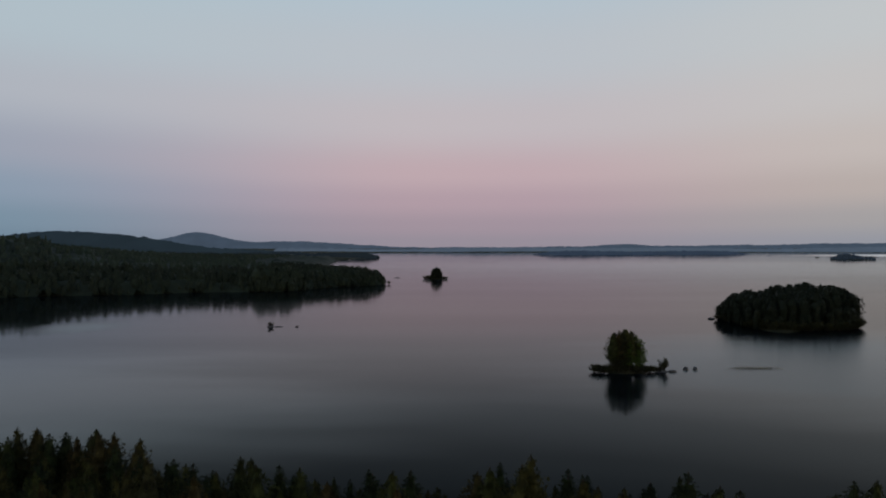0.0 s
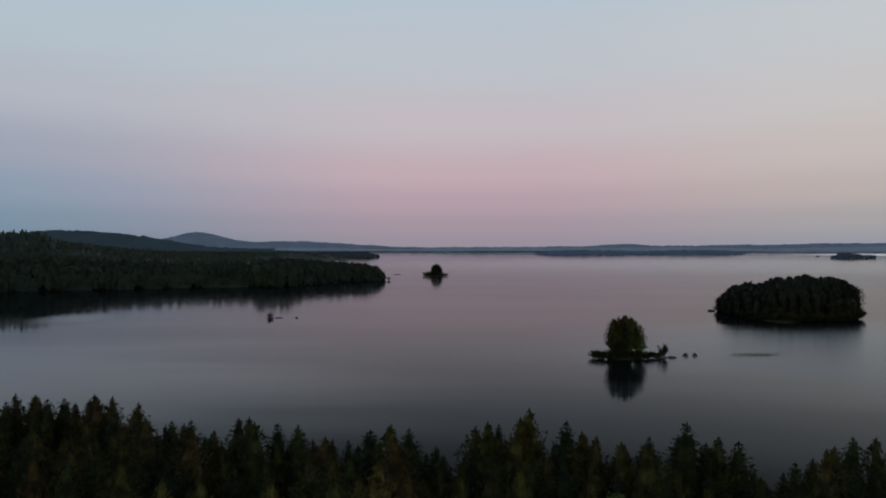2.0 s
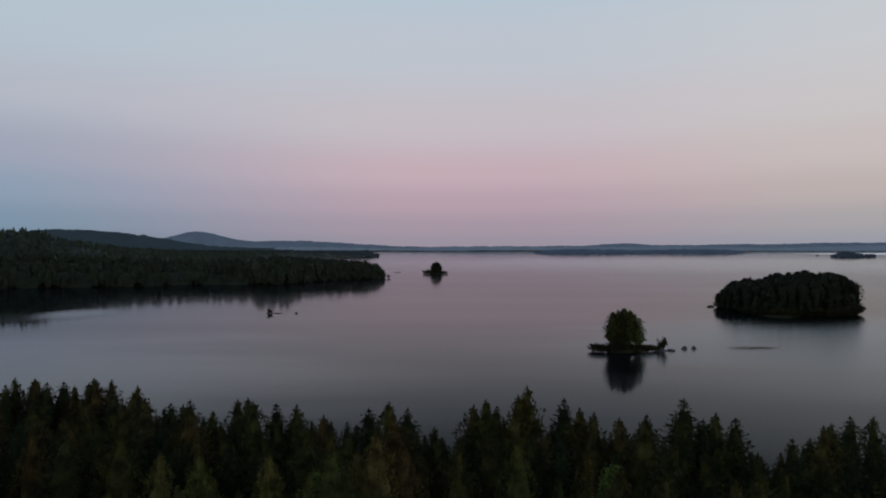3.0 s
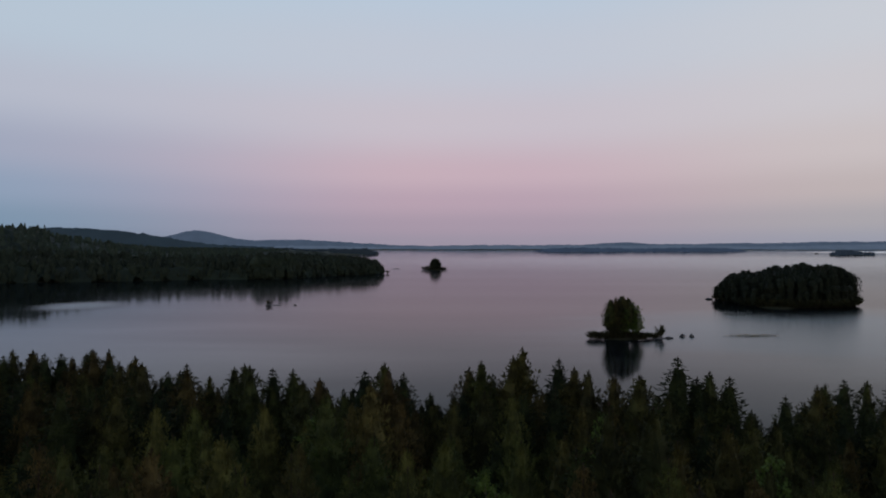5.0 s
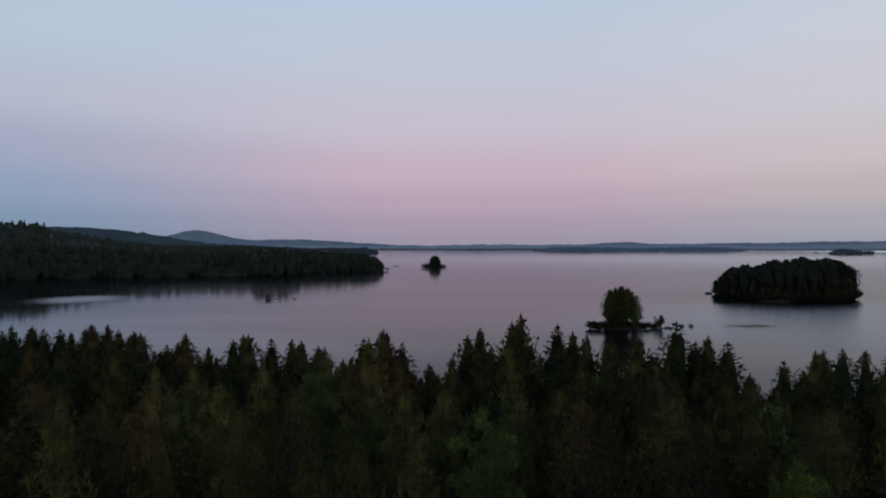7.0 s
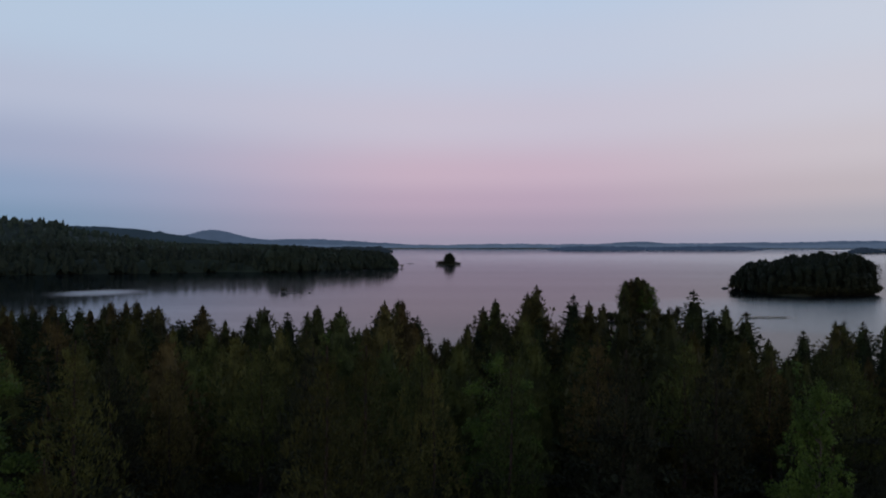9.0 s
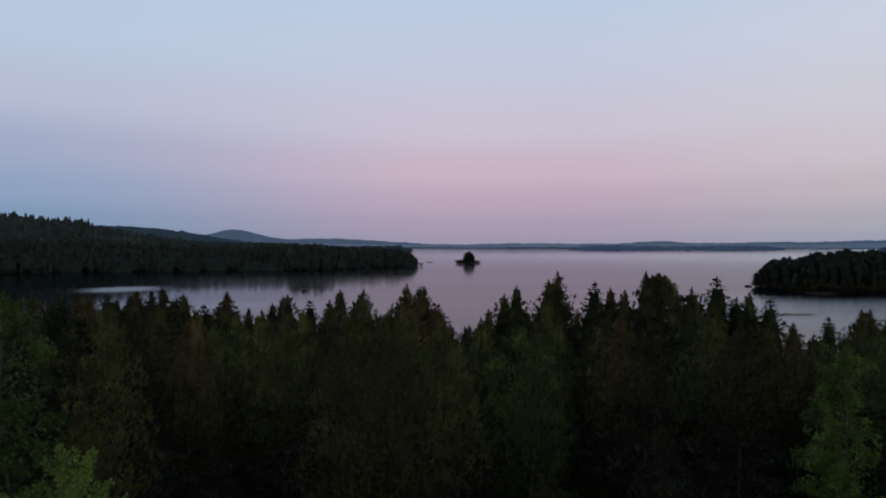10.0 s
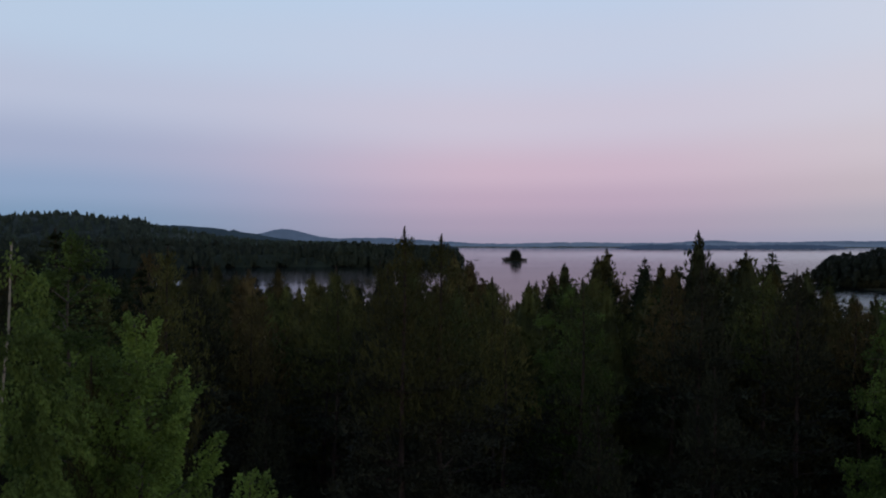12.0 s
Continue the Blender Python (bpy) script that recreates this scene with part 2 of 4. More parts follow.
def mesh_of(name, verts, faces, mat, smooth=False):
    me = bpy.data.meshes.new(name)
    verts = np.asarray(verts, dtype=np.float32).reshape(-1, 3)
    faces = np.asarray(faces, dtype=np.int32)
    k = faces.shape[1]
    me.vertices.add(len(verts))
    me.vertices.foreach_set("co", verts.ravel())
    me.loops.add(faces.size)
    me.loops.foreach_set("vertex_index", faces.ravel())
    me.polygons.add(len(faces))
    me.polygons.foreach_set("loop_start", np.arange(0, faces.size, k, dtype=np.int32))
    me.polygons.foreach_set("loop_total", np.full(len(faces), k, dtype=np.int32))
    if smooth:
        me.polygons.foreach_set("use_smooth", np.ones(len(faces), dtype=bool))
    me.materials.append(mat)
    me.update(calc_edges=True)
    me.validate()
    return me


def part(name, me, parent, label=""):
    ob = new(name, me)
    ob.parent = parent
    return tagged(ob, label)


def unit(v):
    return v / np.maximum(np.linalg.norm(v, axis=-1, keepdims=True), 1e-9)


class Blades:
    """Collects twigs or leaves: bent four-cornered blades."""

    def __init__(self):
        self.v, self.n = [], 0

    def add(self, base, way, length, width, bend=0.12, facing=None):
        base, way = np.atleast_2d(base), unit(np.atleast_2d(way))
        k = len(base)
        length = np.broadcast_to(np.asarray(length, float), (k,))[:, None]
        width = np.broadcast_to(np.asarray(width, float), (k,))[:, None]
        side = unit(np.cross(way, rng.normal(size=(k, 3)) if facing is None else facing + rng.normal(0, 0.35, (k, 3))))
        up = np.cross(side, way)
        mid = base + way * length * 0.5 + up * length * bend
        self.v.append(np.stack([base, mid + side * width / 2, base + way * length, mid - side * width / 2], 1).reshape(-1, 3))
        self.n += k

    def heart(self, h, depth, radius, share=0.72, sides=12, rings=13, top=0.6):
        """The dense inside of a crown: lumpy scales of foliage set round the stem."""
        lobe = rng.uniform(0, 6.28, 3)
        dz, turn = np.meshgrid(np.linspace(top, depth, rings), np.arange(sides) * 2 * np.pi / sides, indexing="ij")
        lump = 1 + 0.14 * np.sin(2 * turn + lobe[0]) + 0.12 * np.sin(5 * turn + 1.7 * dz + lobe[1]) + rng.normal(0, 0.13, dz.shape)
        r = share * radius(dz) * np.clip(lump, 0.5, 1.4)
        p = np.stack([np.cos(turn) * r, np.sin(turn) * r, h - dz + rng.normal(0, 0.12, dz.shape)], -1)
        q = np.roll(p, -1, 1)
        self.v.append(np.stack([p[:-1], q[:-1], q[1:], p[1:]], 2).reshape(-1, 3))
        self.n += (rings - 1) * sides

    def mesh(self, name, mat):
        return mesh_of(name, np.concatenate(self.v), np.arange(self.n * 4).reshape(-1, 4), mat)


class Tubes:
    """Collects tapered stems with a few sides each."""

    def __init__(self):
        self.v, self.f, self.n = [], [], 0

    def add(self, path, radii, sides=5):
        path, k = np.asarray(path, float), len(path)
        along = unit(np.gradient(path, axis=0))
        ref = np.array([1.0, 0.0, 0.0]) if abs(along[0][2]) > 0.7 else np.array([0.0, 0.0, 1.0])
        a = unit(np.cross(along, ref))
        b = np.cross(along, a)
        turn = np.arange(sides) * 2 * np.pi / sides
        ring = path[:, None] + np.asarray(radii)[:, None, None] * (a[:, None] * np.cos(turn)[None, :, None] + b[:, None] * np.sin(turn)[None, :, None])
        self.v.append(ring.reshape(-1, 3))
        i, j = np.meshgrid(np.arange(k - 1), np.arange(sides), indexing="ij")
        q = np.stack([i * sides + j, i * sides + (j + 1) % sides, (i + 1) * sides + (j + 1) % sides, (i + 1) * sides + j], -1).reshape(-1, 4)
        self.f.append(q + self.n)
        self.n += k * sides

    def mesh(self, name, mat):
        return mesh_of(name, np.concatenate(self.v), np.concatenate(self.f), mat, True)


def trunk_line(h, sway, base_radius, steps=9):
    z = np.linspace(-0.4, h, steps)
    fade = np.clip(z / 2, 0, 1) * np.clip((h - z) / 4, 0, 1)
    turn = rng.uniform(0, 6.28, 2)
    p = np.stack([sway * np.sin(z * 0.45 + turn[0]) * fade, sway * np.sin(z * 0.4 + turn[1]) * fade, z], 1)
    return p, base_radius * (1 - 0.93 * np.clip(z / h, 0, 1)) + 0.01


UP = np.array([0.0, 0.0, 1.0])


def along(path, u, q):
    return np.stack([np.interp(q, u[:, 0], path[:, i]) for i in range(3)], 1)


# ---- trees; each is built 16 m high and scaled to its own height ----
def crown_fill(twigs, n, h, depth, radius, lean, lengths, widths, inner=0.35, thick=0.15):
    """Needle twigs all over a crown of the given outline, thickest near its surface and gathered in whorls."""
    dz = np.linspace(0.05, depth, 200)
    weight = radius(dz) + thick
    dz = np.interp(rng.uniform(0, 1, n), np.cumsum(weight) / weight.sum(), dz)
    dz = np.where(rng.random(n) < 0.4, np.round(dz / 0.55) * 0.55 + rng.normal(0, 0.10, n), dz)
    dz = np.where(dz < 0.35, rng.uniform(0.35, 1.3, n), np.minimum(dz, depth))
    turn, lobe = rng.uniform(0, 2 * np.pi, n), rng.uniform(0, 6.28, 3)
    shape = 1 + 0.14 * np.sin(2 * turn + lobe[0]) + 0.12 * np.sin(5 * turn + 1.7 * dz + lobe[1]) + 0.08 * np.sin(9 * turn - 2.3 * dz + lobe[2])
    r = radius(np.maximum(dz, 0.0)) * shape * (1 - (1 - inner) * rng.uniform(0, 1, n) ** 1.7)
    out = np.stack([np.cos(turn), np.sin(turn), 0 * turn], 1)
    pts = out * r[:, None] + UP * (h - dz)[:, None]
    way = out * lean[0] + UP * lean[1] + rng.normal(0, lean[2], (n, 3))
    small = np.clip(0.42 + 0.24 * dz, 0.42, 1.0)
    twigs.add(pts - unit(way) * 0.2 * small[:, None], way, rng.uniform(*lengths, n) * small, rng.uniform(*widths, n) * small ** 0.5)


def pine_shapes(fine, slim=1.0, low=3.5, mat=None, heart=1.0, puffs=0.0):
    """Young Scots pine: a full pointed crown whose boughs sweep up into brushy finger-like tips."""
    h, tubes, twigs = 16.0, Tubes(), Blades()
    line, rad = trunk_line(h, 0.1, 0.17)
    tubes.add(line, rad, 7 if fine > 1 else 5)
    crown, few = min(15.7, h - low + rng.uniform(-1.0, 1.0)), max(0.6, fine ** 0.75)

    def radius(dz):
        return slim * np.minimum(np.minimum(0.03 + 0.42 * dz, 0.30 + 0.31 * dz), 2.45) * np.clip((crown + 2.0 - dz) / 3.5, 0.3, 1)

    twigs.heart(h, crown, radius, 0.5, 14 if fine > 0.5 else 9, 15 if fine > 0.5 else 9, 0.7)
    # leader
    n = int(30 * few)
    twigs.add(np.stack([rng.normal(0, 0.02, n), rng.normal(0, 0.02, n), np.linspace(h - 1.6, h - 0.3, n)], 1), UP + rng.normal(0, 0.26, (n, 3)), np.linspace(0.5, 0.3, n) * heart, 0.09 * heart)
    crown_fill(twigs, int(105 * crown * fine), h, crown, radius, (0.42, 0.8, 0.33), (0.28 * heart, 0.55 * heart), (0.09 * heart, 0.17 * heart), 0.45, 0.4)
    # boughs that end in upright brushy tips past the outline
    dz = 0.8
    while dz < crown:
        for k in range(rng.integers(4, 7)):
            turn, length = rng.uniform(0, 2 * np.pi), radius(dz) * rng.uniform(0.78, 1.14) * min(1.0, 0.55 + 0.2 * dz)
            out = np.array([np.cos(turn), np.sin(turn), 0.0])
            tip = UP * (h - dz + 0.12 * length) + out * length
            n = max(3, int(5.5 * few)) if fine > 0.5 else 2
            tall = heart * min(1.0, 0.55 + 0.16 * dz)
            if dz > 1.8 and rng.random() < puffs:
                ball = unit(rng.normal(0, 1, (2 * n, 3)))
                twigs.add(tip + ball * 0.16, ball + UP * 0.5, rng.uniform(0.24, 0.42, 2 * n) * tall, rng.uniform(0.09, 0.15, 2 * n) * heart)
            else:
                foot = tip + rng.normal(0, 0.06, (n, 3)) - UP * 0.25 + UP * rng.uniform(0, 0.35, n)[:, None]
                twigs.add(foot, UP * 0.95 + out * 0.2 + rng.normal(0, 0.2, (n, 3)), rng.uniform(0.34, 0.58, n) * tall, rng.uniform(0.07, 0.12, n) * heart)
        dz += rng.uniform(0.42, 0.62)
    # bare dead boughs under the crown
    for k in range(7):
        turn, z = rng.uniform(0, 2 * np.pi), rng.uniform(1.0, max(1.5, h - crown + 1))
        u = np.linspace(0, 1, 3)[:, None]
        tubes.add(np.array([0, 0, z]) + np.array([np.cos(turn), np.sin(turn), -0.15]) * u * rng.uniform(0.5, 1.3), [0.02, 0.014, 0.006], 3)
    return tubes.mesh("trunk", BARK), twigs.mesh("crown", mat or PINE)


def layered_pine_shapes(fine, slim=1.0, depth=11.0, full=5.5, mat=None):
    """Taller Scots pine: a full brushy top over level tiers of shade-toned needle pads, with dark gaps between them."""
    h, tubes, twigs, pads = 16.0, Tubes(), Blades(), Blades()
    line, rad = trunk_line(h, 0.12, 0.15)
    tubes.add(line, rad, 7)

    def radius(dz):
        return slim * np.minimum(np.minimum(0.03 + 0.42 * dz, 0.30 + 0.29 * dz), 2.5)

    def top(dz):
        return radius(dz) * np.clip((full + 1.6 - dz) / 2.6, 0.3, 1)

    small = 1 / max(1.0, fine) ** 0.6
    n = int(16 * fine)
    twigs.add(np.stack([rng.normal(0, 0.02, n), rng.normal(0, 0.02, n), np.linspace(h - 1.2, h - 0.3, n)], 1), UP + rng.normal(0, 0.24, (n, 3)), np.linspace(0.38, 0.28, n), 0.06 * small)
    crown_fill(twigs, int(1700 * fine), h, full, top, (0.4, 0.8, 0.36), (0.18 * small, 0.36 * small), (0.05 * small, 0.10 * small), 0.15, 0.5)
    dz = 0.5
    while dz < full:
        for k in range(rng.integers(5, 8)):
            turn, length = rng.uniform(0, 2 * np.pi), top(dz) * rng.uniform(0.8, 1.15)
            out = np.array([np.cos(turn), np.sin(turn), 0.0])
            n = int(6 * fine)
            foot = UP * (h - dz + 0.12 * length - 0.25) + out * length + rng.normal(0, 0.05, (n, 3)) + UP * rng.uniform(0, 0.3, n)[:, None]
            twigs.add(foot, UP * 0.95 + out * 0.2 + rng.normal(0, 0.2, (n, 3)), rng.uniform(0.28, 0.5, n) * small * min(1.0, 0.55 + 0.16 * dz), rng.uniform(0.05, 0.085, n) * small)
        dz += rng.uniform(0.42, 0.6)
    dz = full - 1.2
    while dz < depth:
        for k in range(rng.integers(4, 7)):
            turn, length = rng.uniform(0, 2 * np.pi), radius(dz) * rng.uniform(0.6, 1.2)
            out = np.array([np.cos(turn), np.sin(turn), 0.0])
            side = np.array([-out[1], out[0], 0.0])
            rise = np.interp(dz, [0, 4, 11], [0.7, 0.2, -0.1])
            u = np.linspace(0, 1, 4)[:, None]
            path = UP * (h - dz - 0.25 * length) + out * length * u + UP * length * (rise * u + 0.12 * u ** 3)
            tubes.add(path, np.linspace(0.03, 0.008, 4), 3)
            for c in range(max(2, int(3.0 * length))):
                q = rng.uniform(0.45, 1.02)
                heart = along(path, u, np.array([q]))[0] + side * rng.normal(0, 0.24 * length * q) + UP * rng.uniform(0.0, 0.12)
                n = int(19 * fine)
                pts = heart + rng.normal(0, 1, (n, 3)) * np.array([0.26, 0.26, 0.035])
                pads.add(pts, UP * 0.2 + out * 0.5 + rng.normal(0, 0.4, (n, 3)), rng.uniform(0.2, 0.36, n) * small, rng.uniform(0.06, 0.11, n) * small, facing=UP)
        dz += rng.uniform(0.85, 1.2)
    for k in range(12):
        turn, z = rng.uniform(0, 2 * np.pi), rng.uniform(1.0, h - depth + 2)
        u = np.linspace(0, 1, 3)[:, None]
        tubes.add(np.array([0, 0, z]) + np.array([np.cos(turn), np.sin(turn), -0.15]) * u * rng.uniform(0.5, 1.3), [0.02, 0.014, 0.006], 3)
    # lower pads use the darker needles, so shade is painted under the bright top
    return tubes.mesh("trunk", BARK), twigs.mesh("crown", mat or PINE), pads.mesh("lower_crown", SHADED_PINE)


def spruce_shapes(fine, slim=1.0, skirt=13.5):
    """Spruce: a cone of layered boughs under a leader."""
    h, tubes, twigs = 16.0, Tubes(), Blades()
    line, rad = trunk_line(h, 0.03, 0.17)
    tubes.add(line, rad, 7 if fine > 1 else 5)
    few, size = max(0.7, fine ** 0.75), 1 / max(1.0, fine) ** 0.35

    def radius(dz):
        return slim * np.minimum(np.minimum(0.05 + 0.42 * dz, 0.5 + 0.24 * dz), 2.5)

    if fine < 1.2:
        twigs.heart(h, skirt, radius, 0.5, 12, 14, 1.0)
    n = int(14 * few)
    twigs.add(np.stack([0 * np.arange(n), 0 * np.arange(n), np.linspace(h - 1.3, h - 0.3, n)], 1), UP * 0.9 + rng.normal(0, 0.22, (n, 3)), np.linspace(0.36, 0.26, n), 0.08)
    crown_fill(twigs, int(980 * fine), h, skirt, radius, (0.75, 0.1, 0.3), (0.3 * size, 0.58 * size), (0.10 * size, 0.19 * size), 0.3, 0.4)
    dz = 0.45
    while dz < skirt:
        for k in range(rng.integers(5, 8)):
            turn, length = rng.uniform(0, 2 * np.pi), radius(dz) * rng.uniform(0.78, 1.12) * min(1.0, 0.55 + 0.18 * dz)
            out = np.array([np.cos(turn), np.sin(turn), 0.0])
            rise = 0.45 - 0.9 * min(1.0, dz / 6.0)
            tip = UP * (h - dz) + out * length + UP * length * (rise * 0.6 + 0.25)
            n = max(3, int(4.0 * few))
            twigs.add(tip - out * rng.uniform(0, 0.35, n)[:, None] + rng.normal(0, 0.05, (n, 3)), out * 0.8 + UP * 0.3 + rng.normal(0, 0.3, (n, 3)), rng.uniform(0.3, 0.5, n) * min(1.0, 0.5 + 0.2 * dz), rng.uniform(0.08, 0.13, n))
        dz += rng.uniform(0.38, 0.58)
    return tubes.mesh("trunk", BARK), twigs.mesh("crown", SPRUCE)


def birch_shapes(fine, slim=1.0, mat=None, low=3.5, leaf=1.0, bark=None):
    """Birch or alder: rising limbs with hanging clumps of small leaves."""
    h, tubes, leaves = 16.0, Tubes(), Blades()
    line, rad = trunk_line(h - 0.4, 0.2, 0.12, 12)
    tubes.add(line, rad, 7 if fine > 1 else 5)
    z = h - 0.9
    while z > low:
        dz = h - z
        reach = slim * min(0.15 + 0.42 * dz, 0.9 + 0.15 * dz, 2.5)
        for k in range(rng.integers(2, 5)):
            turn, length = rng.uniform(0, 2 * np.pi), reach * rng.uniform(0.6, 1.2)
            foot = np.array([np.interp(z, line[:, 2], line[:, 0]), np.interp(z, line[:, 2], line[:, 1]), z])
            out = np.array([np.cos(turn), np.sin(turn), 0.0])
            u = np.linspace(0, 1, 5)[:, None]
            path = foot + out * length * u + UP * length * (0.8 * u - 0.5 * u ** 3)
            if fine > 0.9 and not bark:
                tubes.add(path[::2], np.linspace(0.026, 0.006, 3), 3)
            for c in range(max(2, int((3.4 if fine < 5 else 1.7) * length * fine ** 0.45))):
                heart = along(path, u, np.array([rng.uniform(0.3, 1.02)]))[0] + rng.normal(0, 0.16 if fine < 5 else 0.1, 3)
                n = max(3, int((11 if fine < 5 else 34) * fine ** 0.8))
                ball = unit(rng.normal(0, 1.0, (n, 3)))
                pts = heart + ball * rng.uniform(0, 1, (n, 1)) ** 0.4 * np.array([0.26, 0.26, 0.27]) * (1.3 if fine < 1 else 0.9 if fine < 5 else rng.uniform(0.8, 1.5))
                way = out * 0.4 - UP * 0.45 + rng.normal(0, 0.65, (n, 3))
                leaves.add(pts, way, facing=ball if fine > 5 else None, length=leaf * rng.uniform(0.2, 0.32, n) / fine ** 0.5, width=leaf * rng.uniform(0.13, 0.22, n) / fine ** 0.5)
        z -= rng.uniform(0.38, 0.6)
    crown_fill(leaves, int((420 if fine < 5 else 600) * fine ** 1.15), h, h - low - 0.5, lambda dz: slim * (0.75 if fine > 5 else 1.0) * np.minimum(np.minimum(0.05 + 0.34 * dz, 0.6 + 0.15 * dz), 1.9), (0.5, -0.1, 0.6),
               (0.2 * leaf / fine ** 0.5, 0.34 * leaf / fine ** 0.5), (0.14 * leaf / fine ** 0.5, 0.24 * leaf / fine ** 0.5), 0.1)
    n = int(50 * fine)
    leaves.add(np.array([0, 0, h - 0.7]) + np.clip(rng.normal(0, 1, (n, 3)), -1.8, 1.8) * np.array([0.11, 0.11, 0.3]), UP * 0.6 + rng.normal(0, 0.6, (n, 3)), leaf * 0.26 / fine ** 0.5, leaf * 0.15 / fine ** 0.5)
    return tubes.mesh("trunk", bark or YOUNG_BARK), leaves.mesh("crown", mat or LEAF)


def lush_birch_shapes(slim=1.0, droop=0.0, bark=None, leaf=1.0):
    """Birch in full leaf: a pointed crown of leafy sprays that rise, or hang where the birch droops."""
    h, tubes, leaves = 16.0, Tubes(), Blades()
    line, rad = trunk_line(h - 0.5, 0.45 if bark else 0.2, 0.07 if bark else 0.11, 16)
    tubes.add(line, rad, 7)

    def ring(dz):
        if bark:
            return slim * np.minimum(0.05 + 0.82 * dz, 0.90 + 0.18 * dz)
        return slim * np.minimum(0.05 + 0.60 * dz, 0.62 + 0.27 * dz)

    if not bark:
        crown_fill(leaves, 3500, h - 0.3, 6.6, lambda q: 0.7 * ring(q), (0.5, 0.3, 0.6), (0.08, 0.15), (0.07, 0.11), 0.2)
    dz = 0.12
    while dz < 6.8:
        reach = float(ring(dz))
        for k in range(max(2, int(6.28 * reach / 0.42))):
            turn, far = rng.uniform(0, 2 * np.pi), reach * rng.uniform(0.45, 1.0)
            if bark and dz > 3.4 and np.cos(turn) > 0.9:
                continue
            out = np.array([np.cos(turn), np.sin(turn), 0.0])
            heart = out * far + UP * (h - dz - 0.5 + rng.uniform(-0.15, 0.15))
            way = unit(out * 0.55 + UP * (0.85 - 1.6 * droop) + rng.normal(0, 0.22, 3))
            length, thick = rng.uniform(0.45, 0.85) * min(1.0, 0.5 + 0.3 * dz), rng.uniform(0.12, 0.2)
            n = int(150 * length / leaf ** 1.5)
            u = rng.uniform(0, 1, (n, 1)) ** 0.8
            ball = unit(rng.normal(0, 1, (n, 3)) + UP * 0.2)
            pts = heart + way * u * length + ball * thick * (1.1 - 0.85 * u) * rng.uniform(0.5, 1.0, (n, 1))
            leaves.add(pts, way * 0.5 + ball * 0.5 + rng.normal(0, 0.5, (n, 3)) - UP * (0.25 + 0.4 * droop), leaf * rng.uniform(0.06, 0.105, n), leaf * rng.uniform(0.045, 0.08, n), facing=ball)
            if dz > 0.8 and k % 3 == 0 and not bark:
                foot = np.array([np.interp(heart[2] - 0.5 * far, line[:, 2], line[:, 0]), np.interp(heart[2] - 0.5 * far, line[:, 2], line[:, 1]), heart[2] - 0.5 * far])
                tubes.add(np.stack([foot, foot * 0.45 + heart * 0.55 - UP * 0.05, heart]), [0.02, 0.013, 0.005], 3)
        dz += rng.uniform(0.24, 0.34)
    return tubes.mesh("trunk", bark or YOUNG_BARK), leaves.mesh("crown", WEEPING_LEAF if bark else LEAF)


def dome_tree_shapes(wide, mat=None):
    """Old pine or alder at the edge of a dense wood: a rounded, uneven top and foliage nearly to the ground."""
    h, tubes, leaves = 16.0, Tubes(), Blades()
    line, rad = trunk_line(h - 1.0, 0.2, 0.2, 7)
    tubes.add(line, rad, 5)

    def radius(dz):
        return wide * np.sqrt(np.clip(dz / 3.0, 0.03, 1)) * np.clip((17.5 - dz) / 4, 0.5, 1)

    leaves.heart(h, 15.5, radius, 0.7, 10, 10, 0.3)
    crown_fill(leaves, 470, h, 15.3, radius, (0.55, 0.6, 0.5), (0.45, 0.85), (0.22, 0.42), 0.55, 0.6)
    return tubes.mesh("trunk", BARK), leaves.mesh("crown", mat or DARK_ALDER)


def bush_shapes(fine=1.0):
    tubes, leaves = Tubes(), Blades()
    for k in range(9):
        turn, lean = rng.uniform(0, 2 * np.pi), rng.uniform(0.2, 0.8)
        tip = np.array([np.cos(turn) * lean, np.sin(turn) * lean, rng.uniform(0.6, 1.0)])
        u = np.linspace(0, 1, 4)[:, None]
        tubes.add(tip * u - np.array([0, 0, 0.1]), np.linspace(0.025, 0.006, 4), 3)
        n = int(44 * fine)
        leaves.add(tip * rng.uniform(0.35, 1.05, n)[:, None] + rng.normal(0, 0.1, (n, 3)), rng.normal(0, 1, (n, 3)) + np.array([0, 0, 0.4]), rng.uniform(0.16, 0.28, n), rng.uniform(0.11, 0.18, n))
    return tubes.mesh("stem", BARK), leaves.mesh("foliage", ALDER)


def planted(name, shapes, x, y, z, size, turn, label, category, group, wide=1.0, names=("trunk", "crown", "lower_crown")):
    ob = new(name)
    ob.empty_display_size = 0.3
    for n, me in zip(names, shapes):
        part(n, me, ob)
    ob.matrix_basis = Matrix.LocRotScale((x, y, z), Euler((0, 0, turn)), (size * wide, size * wide, size))
    return tagged(ob, label, category, group)


CLOSE = {"p": [layered_pine_shapes(2.4, w, 13.0, 5.5, DARK_PINE) for w in (1.0, 0.9, 1.1)], "s": [spruce_shapes(4.0, w) for w in (0.9, 1.0)], "b": [lush_birch_shapes(0.76, leaf=0.88)]}
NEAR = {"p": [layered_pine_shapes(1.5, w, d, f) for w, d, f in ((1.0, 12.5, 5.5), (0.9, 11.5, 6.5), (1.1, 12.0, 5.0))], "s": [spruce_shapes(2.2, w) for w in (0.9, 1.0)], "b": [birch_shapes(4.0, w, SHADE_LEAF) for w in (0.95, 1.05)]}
# lesser pines near the clearing take the shade-painted needles all over
UNDER = [layered_pine_shapes(1.0, w, 12.5, 5.0, SHADED_PINE) for w in (1.0, 0.9, 1.1)]
